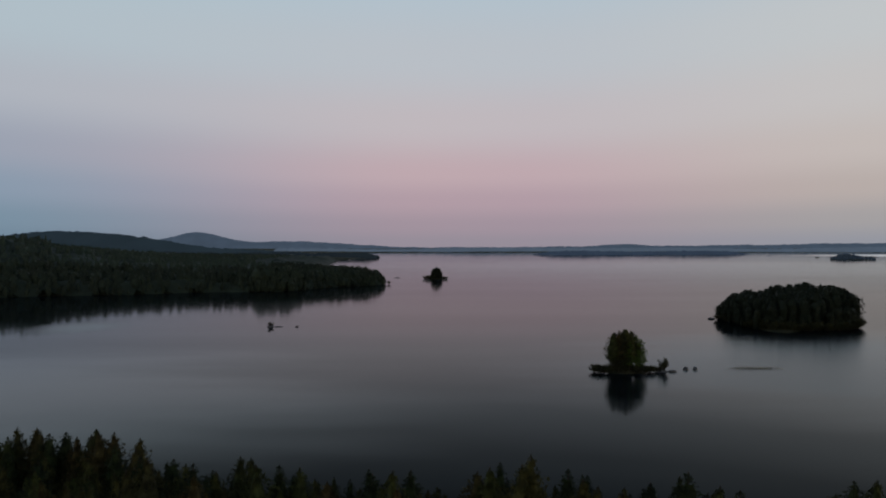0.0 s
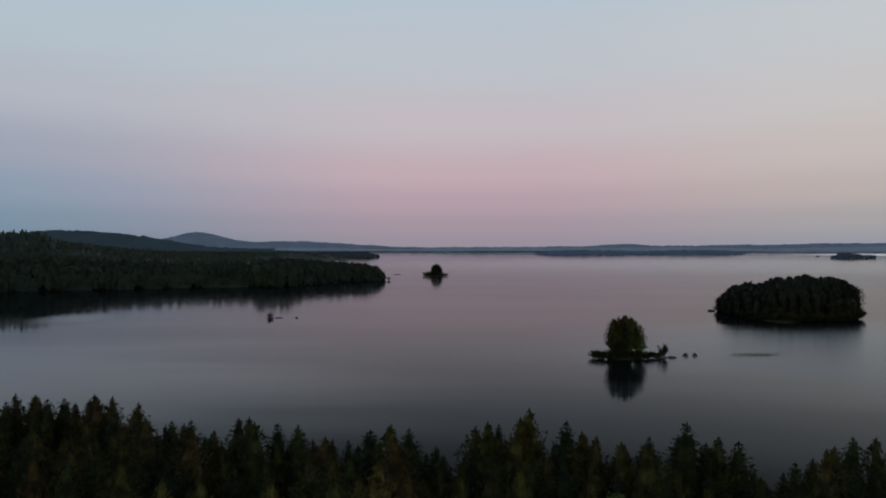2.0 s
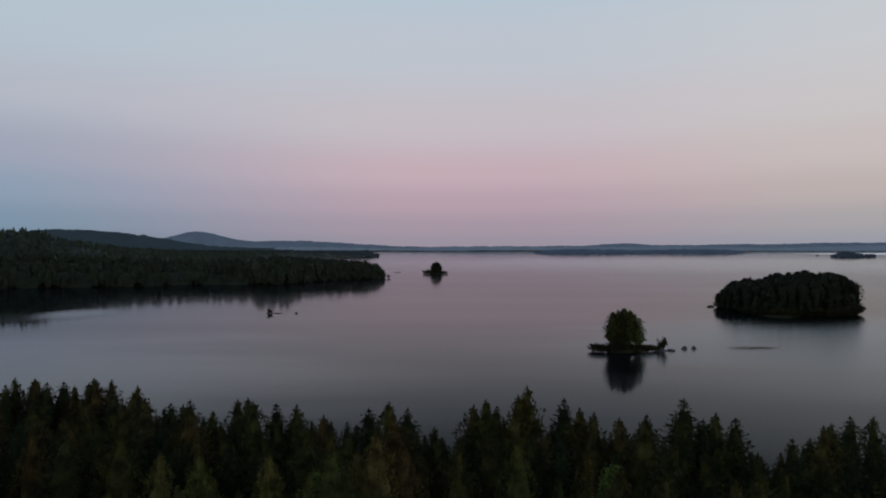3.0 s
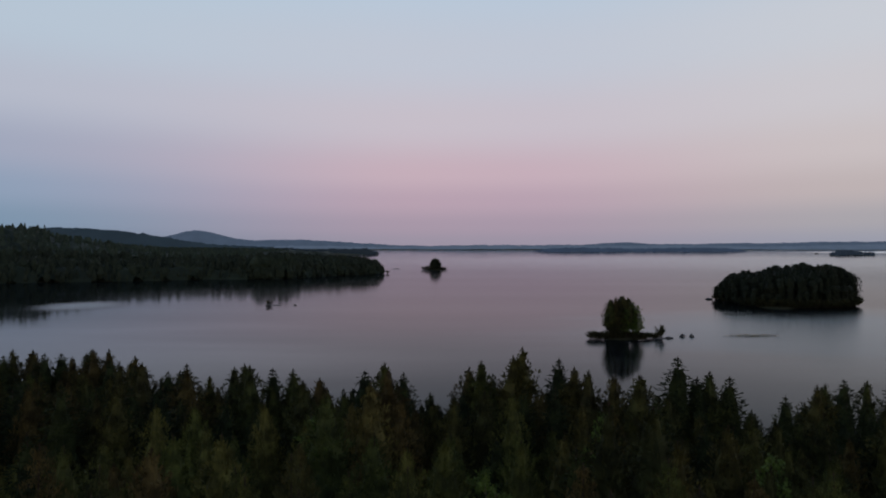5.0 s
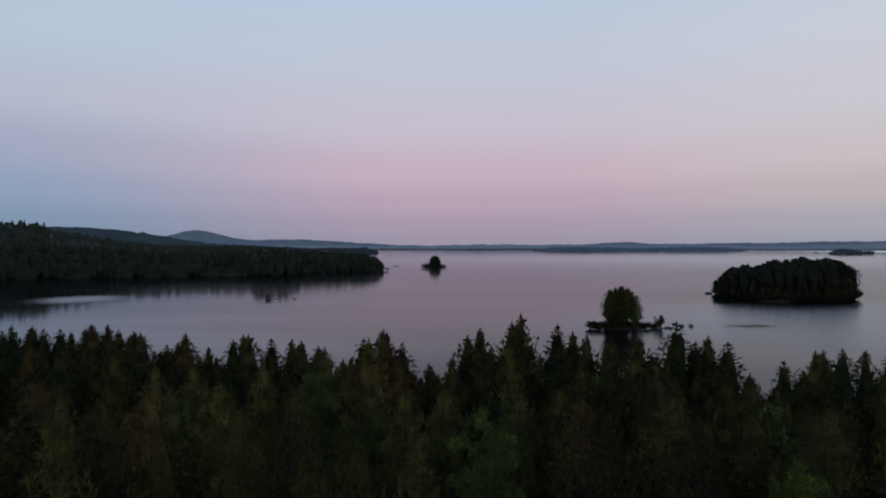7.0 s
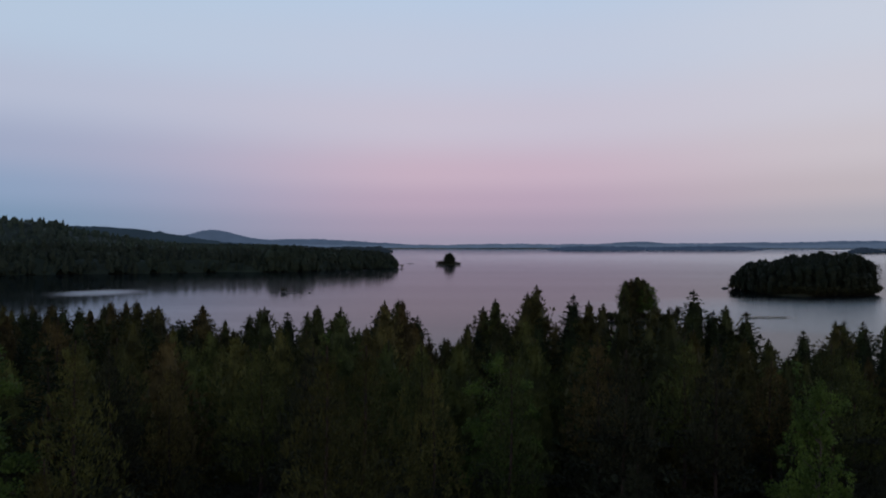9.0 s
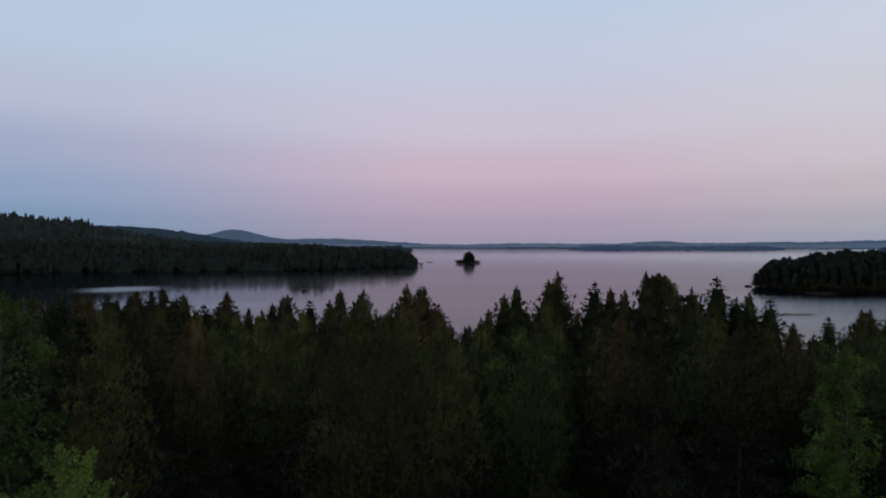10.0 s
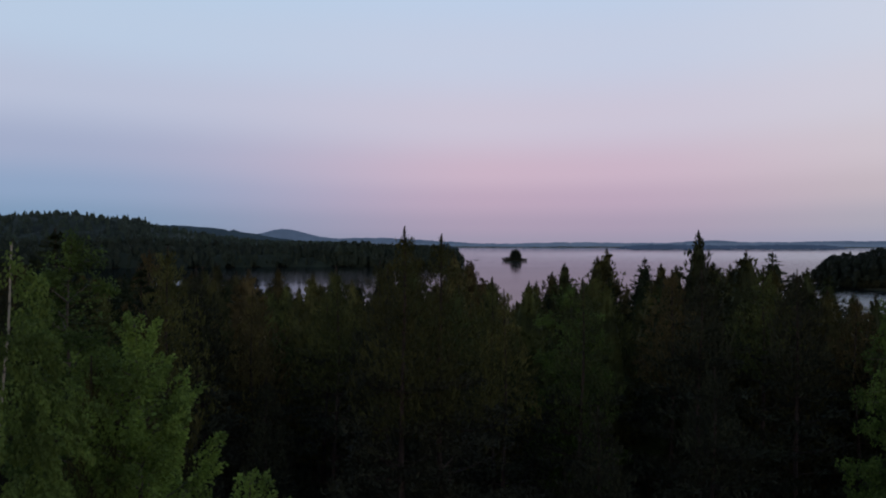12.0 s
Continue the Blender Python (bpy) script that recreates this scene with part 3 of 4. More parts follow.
BRIGHT = [birch_shapes(4.2, 1.05, BRIGHT_LEAF)]
WEEPING = [lush_birch_shapes(0.62, 0.8, BIRCH_BARK, 0.8)]
SHORE = {"p": [pine_shapes(0.95, w, 5.0, DARK_PINE, 1.0, f) for w, f in ((1.0, 0.5), (0.88, 0.8), (1.1, 0.3), (0.8, 0.6))]}
MID = {"p": [pine_shapes(1.15, w, 5.0, None, 1.0, f) for w, f in ((1.0, 0.2), (0.9, 0.0), (1.15, 0.4), (0.95, 0.1), (0.85, 0.3))], "s": [spruce_shapes(0.9, w, 10.5) for w in (0.85, 1.0, 0.95)], "b": [birch_shapes(0.8, w, SHADE_LEAF) for w in (1.0, 0.85)]}
LOW = {"p": [pine_shapes(0.3, w, 1.5, None, 1.6, 0.7) for w in (0.95, 1.1, 0.85)], "d": [dome_tree_shapes(w) for w in (2.2, 2.6, 1.9)]}
ISLET = {"p": [pine_shapes(0.6, w, 4.0, DARK_PINE, 1.3, 1.0) for w in (1.5,)] + [dome_tree_shapes(2.3, DARK_PINE)], "b": [birch_shapes(0.8, w, SHADE_LEAF, 3.0, 1.3) for w in (1.1, 0.9)], "a": [birch_shapes(0.5, w, ALDER, 2.0, 1.6) for w in (1.2, 1.0)]}
SHORE.update({"s": MID["s"], "b": MID["b"]})
TINY = [pine_shapes(0.22, w, 0.6, None, 2.4, 0.6) for w in (0.8, 0.9)]
BUSH = [bush_shapes(), bush_shapes()]
KINDS = {"p": ("pine_tree", "tall slender Scots pine with dark olive needles", "pine"),
         "s": ("spruce_tree", "dark green pointed spruce with drooping boughs", "spruce"),
         "b": ("birch_tree", "young birch with fresh green leaves and pale trunk", "birch")}


# ---- land: one sheet round the lake ----
LAKE = np.array([(2600, -100), (400, 35), (200, 60), (60, 75), (20, 81), (-40, 90), (-90, 98), (-180, 112), (-300, 140), (-400, 220), (-440, 330), (-420, 420),
                 (-370, 478), (-310, 512), (-250, 527), (-190, 556), (-142, 562), (-128, 566), (-104, 612), (-66, 646), (-54, 668), (-66, 695), (-110, 750), (-160, 860),
                 (-190, 1000), (-206, 1200), (-216, 1310), (-226, 1420), (-238, 1560), (-215, 1720), (-172, 1795), (-185, 1830), (-330, 1950), (-600, 2300),
                 (-600, 2650), (-330, 2760), (0, 2850), (600, 2890), (1200, 2850), (1900, 2800), (2600, 2700)], float)


def lake_distance(x, y):
    """Metres from the shoreline, positive on land."""
    p = np.stack([np.asarray(x, float).ravel(), np.asarray(y, float).ravel()], 1)
    best, inside = np.full(len(p), 1e18), np.zeros(len(p), bool)
    for a, b in zip(LAKE, np.roll(LAKE, -1, 0)):
        ab = b - a
        u = np.clip(((p - a) @ ab) / (ab @ ab), 0, 1)
        best = np.minimum(best, ((p - a - u[:, None] * ab) ** 2).sum(1))
        cross = (a[1] > p[:, 1]) != (b[1] > p[:, 1])
        with np.errstate(divide="ignore", invalid="ignore"):
            inside ^= cross & (p[:, 0] < (b[0] - a[0]) * (p[:, 1] - a[1]) / (b[1] - a[1]) + a[0])
    d = np.sqrt(best)
    return np.where(inside, -d, d).reshape(np.shape(x))


HILLS = [(-470, 655, 105, 70, 29), (-560, 760, 110, 110, 11), (-745, 1275, 120, 150, 17), (-1000, 1350, 160, 200, 10), (-330, 1000, 120, 160, 4)]


def land_height(x, y):
    x, y = np.asarray(x, float), np.asarray(y, float)
    d = lake_distance(x, y)
    z = np.where(d > 0, 5.5 * (1 - np.exp(-np.maximum(d, 0) / 70)), np.maximum(d * 0.12, -4))
    z = z + np.clip(d / 40, 0, 1) * (0.35 * np.sin(x / 9.0 + y / 17.0) + 0.3 * np.sin(y / 7.0 - x / 23.0))
    for cx, cy, wx, wy, h in HILLS:
        z = z + np.clip(d / 60, 0, 1) * h * np.exp(-0.5 * ((x - cx) / wx) ** 2 - 0.5 * ((y - cy) / wy) ** 2)
    return z


def steps(*runs):
    return np.unique(np.concatenate([np.arange(a, b, s) for a, b, s in runs]))


gx = steps((-4600, -1400, 200), (-1400, -480, 40), (-480, -120, 15), (-120, 120, 4), (120, 700, 40), (700, 4800, 200))
gy = steps((-900, -60, 60), (-60, 130, 4), (130, 460, 30), (460, 700, 10), (700, 1400, 40), (1400, 3000, 80), (3000, 4900, 190))
GX, GY = np.meshgrid(gx, gy, indexing="ij")
i, j = np.meshgrid(np.arange(len(gx) - 1), np.arange(len(gy) - 1), indexing="ij")
quad = np.stack([i * len(gy) + j, (i + 1) * len(gy) + j, (i + 1) * len(gy) + j + 1, i * len(gy) + j + 1], -1).reshape(-1, 4)
tagged(new("ground", mesh_of("ground", np.stack([GX, GY, land_height(GX, GY)], -1), quad, FLOOR, True)), "mossy forest ground sloping down to the lake", "ground", kind="structure")

wx, wy = np.meshgrid(np.linspace(-4700, 4900, 25), np.linspace(-1000, 5000, 25), indexing="ij")
i, j = np.meshgrid(np.arange(24), np.arange(24), indexing="ij")
quad = np.stack([i * 25 + j, (i + 1) * 25 + j, (i + 1) * 25 + j + 1, i * 25 + j + 1], -1).reshape(-1, 4)
tagged(new("water", mesh_of("water", np.stack([wx, wy, wx * 0], -1), quad, WATER)), "calm dark lake mirroring the pink evening sky", "lake", kind="structure")


# ---- far land ----
def ridge(name, xs, y, tops, depth, mat, label):
    """A long wooded rise with a bushy skyline and sloping sides."""
    n = len(xs)
    bumps = rng.normal(0, 1.0, n)
    prof = [(-depth, 0.0), (-depth * 0.85, 0.35), (-depth * 0.4, 0.8), (0, 1.0), (depth, 0.3), (depth * 1.3, -0.05)]
    v = np.stack([np.stack([xs, y + dy + rng.normal(0, 4, n), np.maximum(tops * k + bumps * 1.1 * (k > 0.3), -1.0)], 1) for dy, k in prof], 1)
    i, j = np.meshgrid(np.arange(n - 1), np.arange(len(prof) - 1), indexing="ij")
    k = len(prof)
    q = np.stack([i * k + j, (i + 1) * k + j, (i + 1) * k + j + 1, i * k + j + 1], -1).reshape(-1, 4)
    return tagged(new(name, mesh_of(name, v, q, mat)), label, "hills", kind="structure")


def bell(x, c, w, h):
    return h * np.exp(-0.5 * ((x - c) / w) ** 2)


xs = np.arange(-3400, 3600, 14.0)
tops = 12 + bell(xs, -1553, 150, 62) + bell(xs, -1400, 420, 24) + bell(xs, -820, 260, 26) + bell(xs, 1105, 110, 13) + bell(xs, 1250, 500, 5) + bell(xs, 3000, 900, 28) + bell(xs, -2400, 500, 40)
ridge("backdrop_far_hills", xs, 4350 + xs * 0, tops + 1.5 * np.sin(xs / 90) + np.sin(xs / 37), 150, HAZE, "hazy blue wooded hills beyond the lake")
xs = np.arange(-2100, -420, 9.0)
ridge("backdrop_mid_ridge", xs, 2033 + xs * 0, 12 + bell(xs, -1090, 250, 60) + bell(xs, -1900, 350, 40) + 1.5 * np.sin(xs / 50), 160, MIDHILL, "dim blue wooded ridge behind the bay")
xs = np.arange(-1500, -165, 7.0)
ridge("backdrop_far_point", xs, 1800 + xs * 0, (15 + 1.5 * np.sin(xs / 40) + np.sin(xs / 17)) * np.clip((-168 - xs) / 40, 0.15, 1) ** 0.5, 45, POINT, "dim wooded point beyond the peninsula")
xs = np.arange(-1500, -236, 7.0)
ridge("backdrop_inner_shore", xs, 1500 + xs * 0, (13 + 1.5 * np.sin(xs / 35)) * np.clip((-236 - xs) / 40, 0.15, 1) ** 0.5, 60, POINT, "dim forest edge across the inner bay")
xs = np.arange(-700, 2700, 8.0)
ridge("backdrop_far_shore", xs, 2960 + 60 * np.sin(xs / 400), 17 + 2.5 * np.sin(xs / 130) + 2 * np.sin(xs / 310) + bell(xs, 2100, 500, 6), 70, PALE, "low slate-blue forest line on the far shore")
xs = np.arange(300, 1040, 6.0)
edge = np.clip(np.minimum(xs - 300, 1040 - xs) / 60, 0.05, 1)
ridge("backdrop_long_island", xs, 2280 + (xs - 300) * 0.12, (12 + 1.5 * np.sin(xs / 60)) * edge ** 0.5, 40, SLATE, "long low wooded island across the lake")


def woods(name, xs, ys, hs, label, mat, blades=8, wide=0.24, sharp=(0.4, 1.3), broad=0.3):
    """Distant forest: every tree a ragged cone or dome of foliage with a few boughs and a top shoot."""
    n, sides, rings = len(xs), 7, 6
    base = np.stack([xs, ys, land_height(xs, ys)], 1)
    bl = Blades()
    leafy = rng.random((n, 1, 1)) < broad
    girth = (hs * rng.uniform(0.6, 1.2, n) * wide)[:, None, None] * np.where(leafy, 1.12, 0.95)
    s = np.array([0.03, 0.18, 0.36, 0.55, 0.75, 0.94])[None, :, None]
    pointed = np.array([0.12, 0.42, 0.70, 0.92, 1.0, 0.75])[None, :, None] ** rng.uniform(*sharp, (n, 1, 1))
    domed = np.array([0.35, 0.80, 1.0, 0.95, 0.75, 0.45])[None, :, None]
    turn = (np.arange(sides) * 2 * np.pi / sides)[None, None, :] + rng.uniform(0, 6.28, n)[:, None, None] + 0.5 * np.arange(rings)[None, :, None]
    r = girth * np.where(leafy, domed, pointed) * rng.uniform(0.72, 1.22, (n, rings, sides))
    z = hs[:, None, None] * (1 - s + rng.normal(0, 0.04, (n, rings, sides)))
    p = base[:, None, None] + np.stack([np.cos(turn) * r, np.sin(turn) * r, z], -1)
    q = np.roll(p, -1, 2)
    bl.v.append(np.stack([p[:, :-1], q[:, :-1], q[:, 1:], p[:, 1:]], 3).reshape(-1, 3))
    bl.n += n * (rings - 1) * sides
    k = blades
    s = rng.uniform(0.05, 1, (n, k))
    turn = rng.uniform(0, 2 * np.pi, (n, k))
    rad = hs[:, None] * wide * s ** 0.65 * rng.uniform(0.6, 1.15, (n, k))
    pts = base[:, None] + np.stack([np.cos(turn) * rad, np.sin(turn) * rad, hs[:, None] * (1 - 0.9 * s)], -1)
    way = np.stack([np.cos(turn), np.sin(turn), 1.3 - 0.7 * s], -1) + rng.normal(0, 0.3, (n, k, 3))
    bl.add((pts - way * 0.4).reshape(-1, 3), way.reshape(-1, 3), (hs[:, None] * rng.uniform(0.07, 0.13, (n, k))).ravel(), (hs[:, None] * rng.uniform(0.04, 0.075, (n, k))).ravel())
    bl.add(base + np.stack([0 * hs, 0 * hs, hs * 0.8], 1), np.array([0, 0, 1.0]) + rng.normal(0, 0.05, (n, 3)), hs * 0.25, hs * 0.1)
    return tagged(new(name, bl.mesh(name, mat)), label, "forest", kind="stuff")


def scatter(x0, x1, y0, y1, gap):
    x, y = np.meshgrid(np.arange(x0, x1, gap), np.arange(y0, y1, gap))
    x, y = x.ravel() + rng.uniform(-0.45, 0.45, x.size) * gap, y.ravel() + rng.uniform(-0.45, 0.45, y.size) * gap
    return x, y


# the wooded peninsula and the hillside across the bay; its point is the densest
x, y = scatter(-640, -170, 440, 780, 4.6)
tx, ty = scatter(-170, -40, 540, 780, 3.5)
x, y = np.concatenate([x, tx]), np.concatenate([y, ty])
d = lake_distance(x, y)
keep = (d > -0.6) & (d < 75) & (x > -0.87 * y)
x, y, d = x[keep], y[keep], d[keep]
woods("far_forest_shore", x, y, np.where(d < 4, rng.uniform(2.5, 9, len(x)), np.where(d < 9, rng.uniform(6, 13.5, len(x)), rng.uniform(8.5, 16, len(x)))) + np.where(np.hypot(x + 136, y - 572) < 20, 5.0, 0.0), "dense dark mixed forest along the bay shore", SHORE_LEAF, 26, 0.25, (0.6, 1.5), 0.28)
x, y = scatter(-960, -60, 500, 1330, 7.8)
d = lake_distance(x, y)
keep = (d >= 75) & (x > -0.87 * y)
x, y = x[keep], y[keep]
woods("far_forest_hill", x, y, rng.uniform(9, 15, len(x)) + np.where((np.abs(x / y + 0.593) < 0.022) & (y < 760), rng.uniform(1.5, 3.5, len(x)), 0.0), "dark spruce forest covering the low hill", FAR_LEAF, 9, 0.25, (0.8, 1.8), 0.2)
# added sheet in foliage tone that closes the bright gaps between far trees
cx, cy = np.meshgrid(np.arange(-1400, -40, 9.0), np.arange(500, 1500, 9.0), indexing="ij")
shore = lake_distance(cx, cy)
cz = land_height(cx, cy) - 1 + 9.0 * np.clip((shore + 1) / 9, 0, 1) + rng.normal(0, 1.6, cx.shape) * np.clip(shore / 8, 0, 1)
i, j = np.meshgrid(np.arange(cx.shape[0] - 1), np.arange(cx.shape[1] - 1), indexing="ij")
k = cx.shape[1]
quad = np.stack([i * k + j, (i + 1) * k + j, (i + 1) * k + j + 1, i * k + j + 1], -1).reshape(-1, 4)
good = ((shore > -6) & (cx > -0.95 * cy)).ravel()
tagged(new("forest_undergrowth", mesh_of("forest_undergrowth", np.stack([cx, cy, cz], -1), quad[good[quad].all(1)], SHORE_LEAF)), "dark lower-canopy sheet filling the gaps between the far trees", "forest", kind="stuff")


# ---- islets ----
def mound(name, cx, cy, rx, ry, h, mat, label, category="islet", boxy=1.0, skew=0.0):
    """A low islet of rock and moss with an uneven shore."""
    n, rings = 28, 7
    turn = np.linspace(0, 2 * np.pi, n, endpoint=False)
    wob = 1 + 0.12 * np.sin(3 * turn + cx) + 0.08 * np.sin(5 * turn + cy) + rng.normal(0, 0.03, n)
    v = []
    for r in np.linspace(1.12, 0.08, rings):
        z = h * (1 - r ** 2) / (1 + 0.3 * r) + rng.normal(0, h * 0.06, n)
        ox, oy = np.sign(np.cos(turn)) * np.abs(np.cos(turn)) ** boxy, np.sign(np.sin(turn)) * np.abs(np.sin(turn)) ** boxy
        v.append(np.stack([ox * rx * r * wob, oy * ry * r * wob + skew * ox * r, z], 1))
    v = np.concatenate(v + [np.array([[0, 0, h]])])
    i, j = np.meshgrid(np.arange(rings - 1), np.arange(n), indexing="ij")
    q = np.stack([i * n + j, i * n + (j + 1) % n, (i + 1) * n + (j + 1) % n, (i + 1) * n + j], -1).reshape(-1, 4)
    top = np.stack([(rings - 1) * n + np.arange(n), (rings - 1) * n + (np.arange(n) + 1) % n, np.full(n, rings * n), np.full(n, rings * n)], 1)
    bm = bmesh.new()
    bv = [bm.verts.new(p) for p in v]
    for f in q:
        bm.faces.new([bv[a] for a in f])
    for f in top:
        bm.faces.new([bv[a] for a in f[:3]])
    me = bpy.data.meshes.new(name)
    bm.to_mesh(me)
    bm.free()
    me.polygons.foreach_set("use_smooth", np.ones(len(me.polygons), dtype=bool))
    me.materials.append(mat)
    ob = new(name, me)
    ob.location = (cx, cy, 0)
    return tagged(ob, label, category)


def boulder(cx, cy, rx, ry, h, label="grey granite boulder breaking the lake surface", group="boulders in the lake"):
    bm = bmesh.new()
    bmesh.ops.create_icosphere(bm, subdivisions=2, radius=1.0)
    seed = Vector((cx, cy, 0.3))
    for v in bm.verts:
        k = 1 + 0.35 * noise.noise(v.co * 1.4 + seed) + 0.12 * noise.noise(v.co * 4 + seed)
        v.co = Vector((v.co.x * rx * k, v.co.y * ry * k, v.co.z * h * k))
    me = bpy.data.meshes.new("boulder")
    bm.to_mesh(me)
    bm.free()
    me.materials.append(ROCK)
    ob = new("boulder", me)
    ob.location = (cx, cy, 0.1)
    return tagged(ob, label, "rock", group)


def bush(cx, cy, cz, size, label="low alder bush on the islet shore", wide=1.0):
    return planted("alder_bush", BUSH[rng.integers(2)], cx, cy, cz, size, rng.uniform(0, 6), label, "bush", "bushes on the islets", wide, ("stem", "foliage"))


def grove(name, rows, label, mat=None):
    """The trees of a wood too dense to tell apart: rows of kind, x, y, foot, height, girth."""
    verts, faces, n = [], [], 0
    for kind, px, py, foot, tall, girth in rows:
        me = rng.choice([q[1] for q in (TINY if kind == "t" else LOW[kind])])
        v = np.empty(len(me.vertices) * 3, np.float32)
        me.vertices.foreach_get("co", v)
        v = v.reshape(-1, 3) * (tall / 16)
        turn = rng.uniform(0, 6.28)
        c, k = np.cos(turn) * girth, np.sin(turn) * girth
        verts.append(np.stack([v[:, 0] * c - v[:, 1] * k + px, v[:, 0] * k + v[:, 1] * c + py, v[:, 2] + foot], 1))
        faces.append(np.arange(len(v)).reshape(-1, 4) + n)
        n += len(v)
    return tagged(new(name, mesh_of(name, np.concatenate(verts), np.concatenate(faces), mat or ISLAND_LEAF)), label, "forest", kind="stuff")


# the small islet with its clump of tall trees
mound("islet_small", 56.5, 212.5, 8.2, 3.0, 0.6, FLOOR, "tiny islet of moss and rock in the lake")
for kind, px, py, top in (("p", 52.6, 212.2, 12.4), ("a", 53.4, 213.2, 12.0), ("p", 54.6, 212.6, 13.0), ("p", 56.6, 213.0, 13.4), ("a", 55.6, 211.8, 12.3), ("p", 58.2, 212.6, 12.9), ("b", 57.4, 211.4, 9.6),
                          ("b", 59.9, 212.8, 11.6), ("b", 61.2, 212.1, 10.4), ("a", 58.8, 213.6, 12.2), ("b", 60.3, 211.4, 7.4), ("a", 52.4, 211.6, 7.0), ("a", 54.2, 211.2, 6.2)):
    name = "alder_tree" if kind == "a" else KINDS[kind][0]
    words = {"p": "dark tall pine in the clump on the small islet", "a": "dark leafy alder under the islet pines", "b": "green birch at the edge of the islet clump"}[kind]
    planted(name, ISLET[kind][rng.integers(2)], px, py, 0.4, (top - 0.4) / 16, rng.uniform(0, 6), words, "alder" if kind == "a" else KINDS[kind][2], "trees on the small islet", 1.05 if kind == "p" else 1.15)
for px, py, s in ((48.0, 212.3, 1.8), (49.6, 211.8, 1.6), (50.8, 210.8, 1.5), (63.5, 211.8, 1.8), (65.0, 212.4, 1.5), (47.3, 213.0, 1.9), (66.3, 212.8, 1.3), (59.5, 210.3, 1.4), (46.6, 212.4, 1.5), (64.2, 213.2, 1.6), (48.9, 213.0, 2.0)):
    bush(px, py, 0.15, s, wide=1.2)
for k in range(16):
    bush(51 + 11 * k / 15, 212.6 + rng.uniform(-1.4, 1.4), 0.2, rng.uniform(1.3, 2.1), "undergrowth beneath the islet trees", 1.1)
mound("reef_islet", 68.0, 213.0, 2.6, 1.2, 0.5, ROCK, "low rocky reef beside the islet", "reef")
bush(68.6, 213.2, 0.3, 3.3, "thin upright bush on the rocky reef", 0.6)
bush(67.2, 212.6, 0.2, 1.5)
boulder(71.2, 213.0, 1.3, 0.7, 0.55)
boulder(76.7, 216.8, 0.9, 0.7, 0.9)
boulder(79.6, 217.0, 0.8, 0.6, 0.8)

# the large wooded island
mound("island_large", 172, 345.5, 27.5, 34, 3.4, FLOOR, "large rounded island covered in dense forest", "island", 0.7, 5.0)
wild = np.random.default_rng(7)
spots = []
for tries in range(9000):
    a, r = wild.uniform(0, 2 * np.pi), math.sqrt(wild.random())
    ca, sa = np.cos(a), np.sin(a)
    px, py = 171.5 + 30 * r * np.sign(ca) * abs(ca) ** 0.7, 345.5 + 34 * r * np.sign(sa) * abs(sa) ** 0.7 + 5.0 * r * ca
    if all((px - q[0]) ** 2 + (py - q[1]) ** 2 > 3.5 ** 2 for q in spots):
        spots.append((px, py, r))
inner = []
for px, py, r in spots[:215]:
    alder = r > 0.85 and wild.random() < 0.7
    foot = 2.5 * (1 - r ** 2)
    # the wood stands tallest towards the east and steps down to bushy edges
    top = np.interp(r, [0.0, 0.7, 0.86, 1.0], [15.2, 14.2, 11.5, 6.0]) + np.interp(px, [143, 152, 170, 186, 199], [-1.2, -0.2, 0.5, 3.6, 6.5]) + wild.normal(0, 0.8)
    if alder:
        planted("alder_tree", LOW["d"][wild.integers(3)], px, py, foot, (top - foot) / 16, wild.uniform(0, 6), "dark leafy alder in the wood on the island", "alder", "alders on the large island", wild.uniform(1.4, 2.2))
    else:
        inner.append(("d" if wild.random() < 0.85 else "p", px, py, foot, top - foot, wild.uniform(1.2, 1.8)))
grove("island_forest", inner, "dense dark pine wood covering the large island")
for k in range(62):
    a = rng.uniform(3.0, 6.4) if k < 46 else 4.0 + 1.6 * (k - 45) / 16
    ca, sa = np.cos(a), np.sin(a)
    bush(172 + 28 * np.sign(ca) * abs(ca) ** 0.7, 345.5 + 34 * np.sign(sa) * abs(sa) ** 0.7 + 5.0 * ca, 0.1, rng.uniform(2.2, 4.0), "dense dark bush along the island shore", 1.3)
for px, py, s in ((143, 357, 2.2), (222, 376, 2.4), (219, 372, 3.0)):
    bush(px, py, 0.2, s, wide=1.3)
boulder(141.0, 361, 1.8, 1.0, 0.8)
boulder(223, 377, 1.8, 1.2, 0.9)

# the far islet
mound("islet_far", -7.5, 760, 12.5, 4.0, 1.0, FLOOR, "small far islet with a clump of pines")
for px, top in ((-12.0, 8.6), (-9.6, 11.6), (-7.0, 12.8), (-4.4, 11.4), (-2.2, 8.0)):
    planted("pine_tree", LOW["d"][rng.integers(3)], px, 760 + rng.uniform(-1, 1), 0.5, top / 16, rng.uniform(0, 6), "dark rounded pine on the far islet", "pine", "trees on the far islet", 1.7)
for px, s in ((-20, 3.2), (-17.5, 2.6), (-15, 4.0), (1.5, 2.6), (4.0, 2.2), (-13, 3.2), (-11, 3.0), (-9, 3.2), (-7, 3.0), (-5, 3.2), (-3, 3.0), (-1, 2.8)):
    bush(px, 760, 0.1, s, wide=1.2)

# the low wooded island near the far shore
mound("island_low", 985, 1650, 50, 12, 2.0, FLOOR, "low wooded island near the far shore", "island")
inner = []
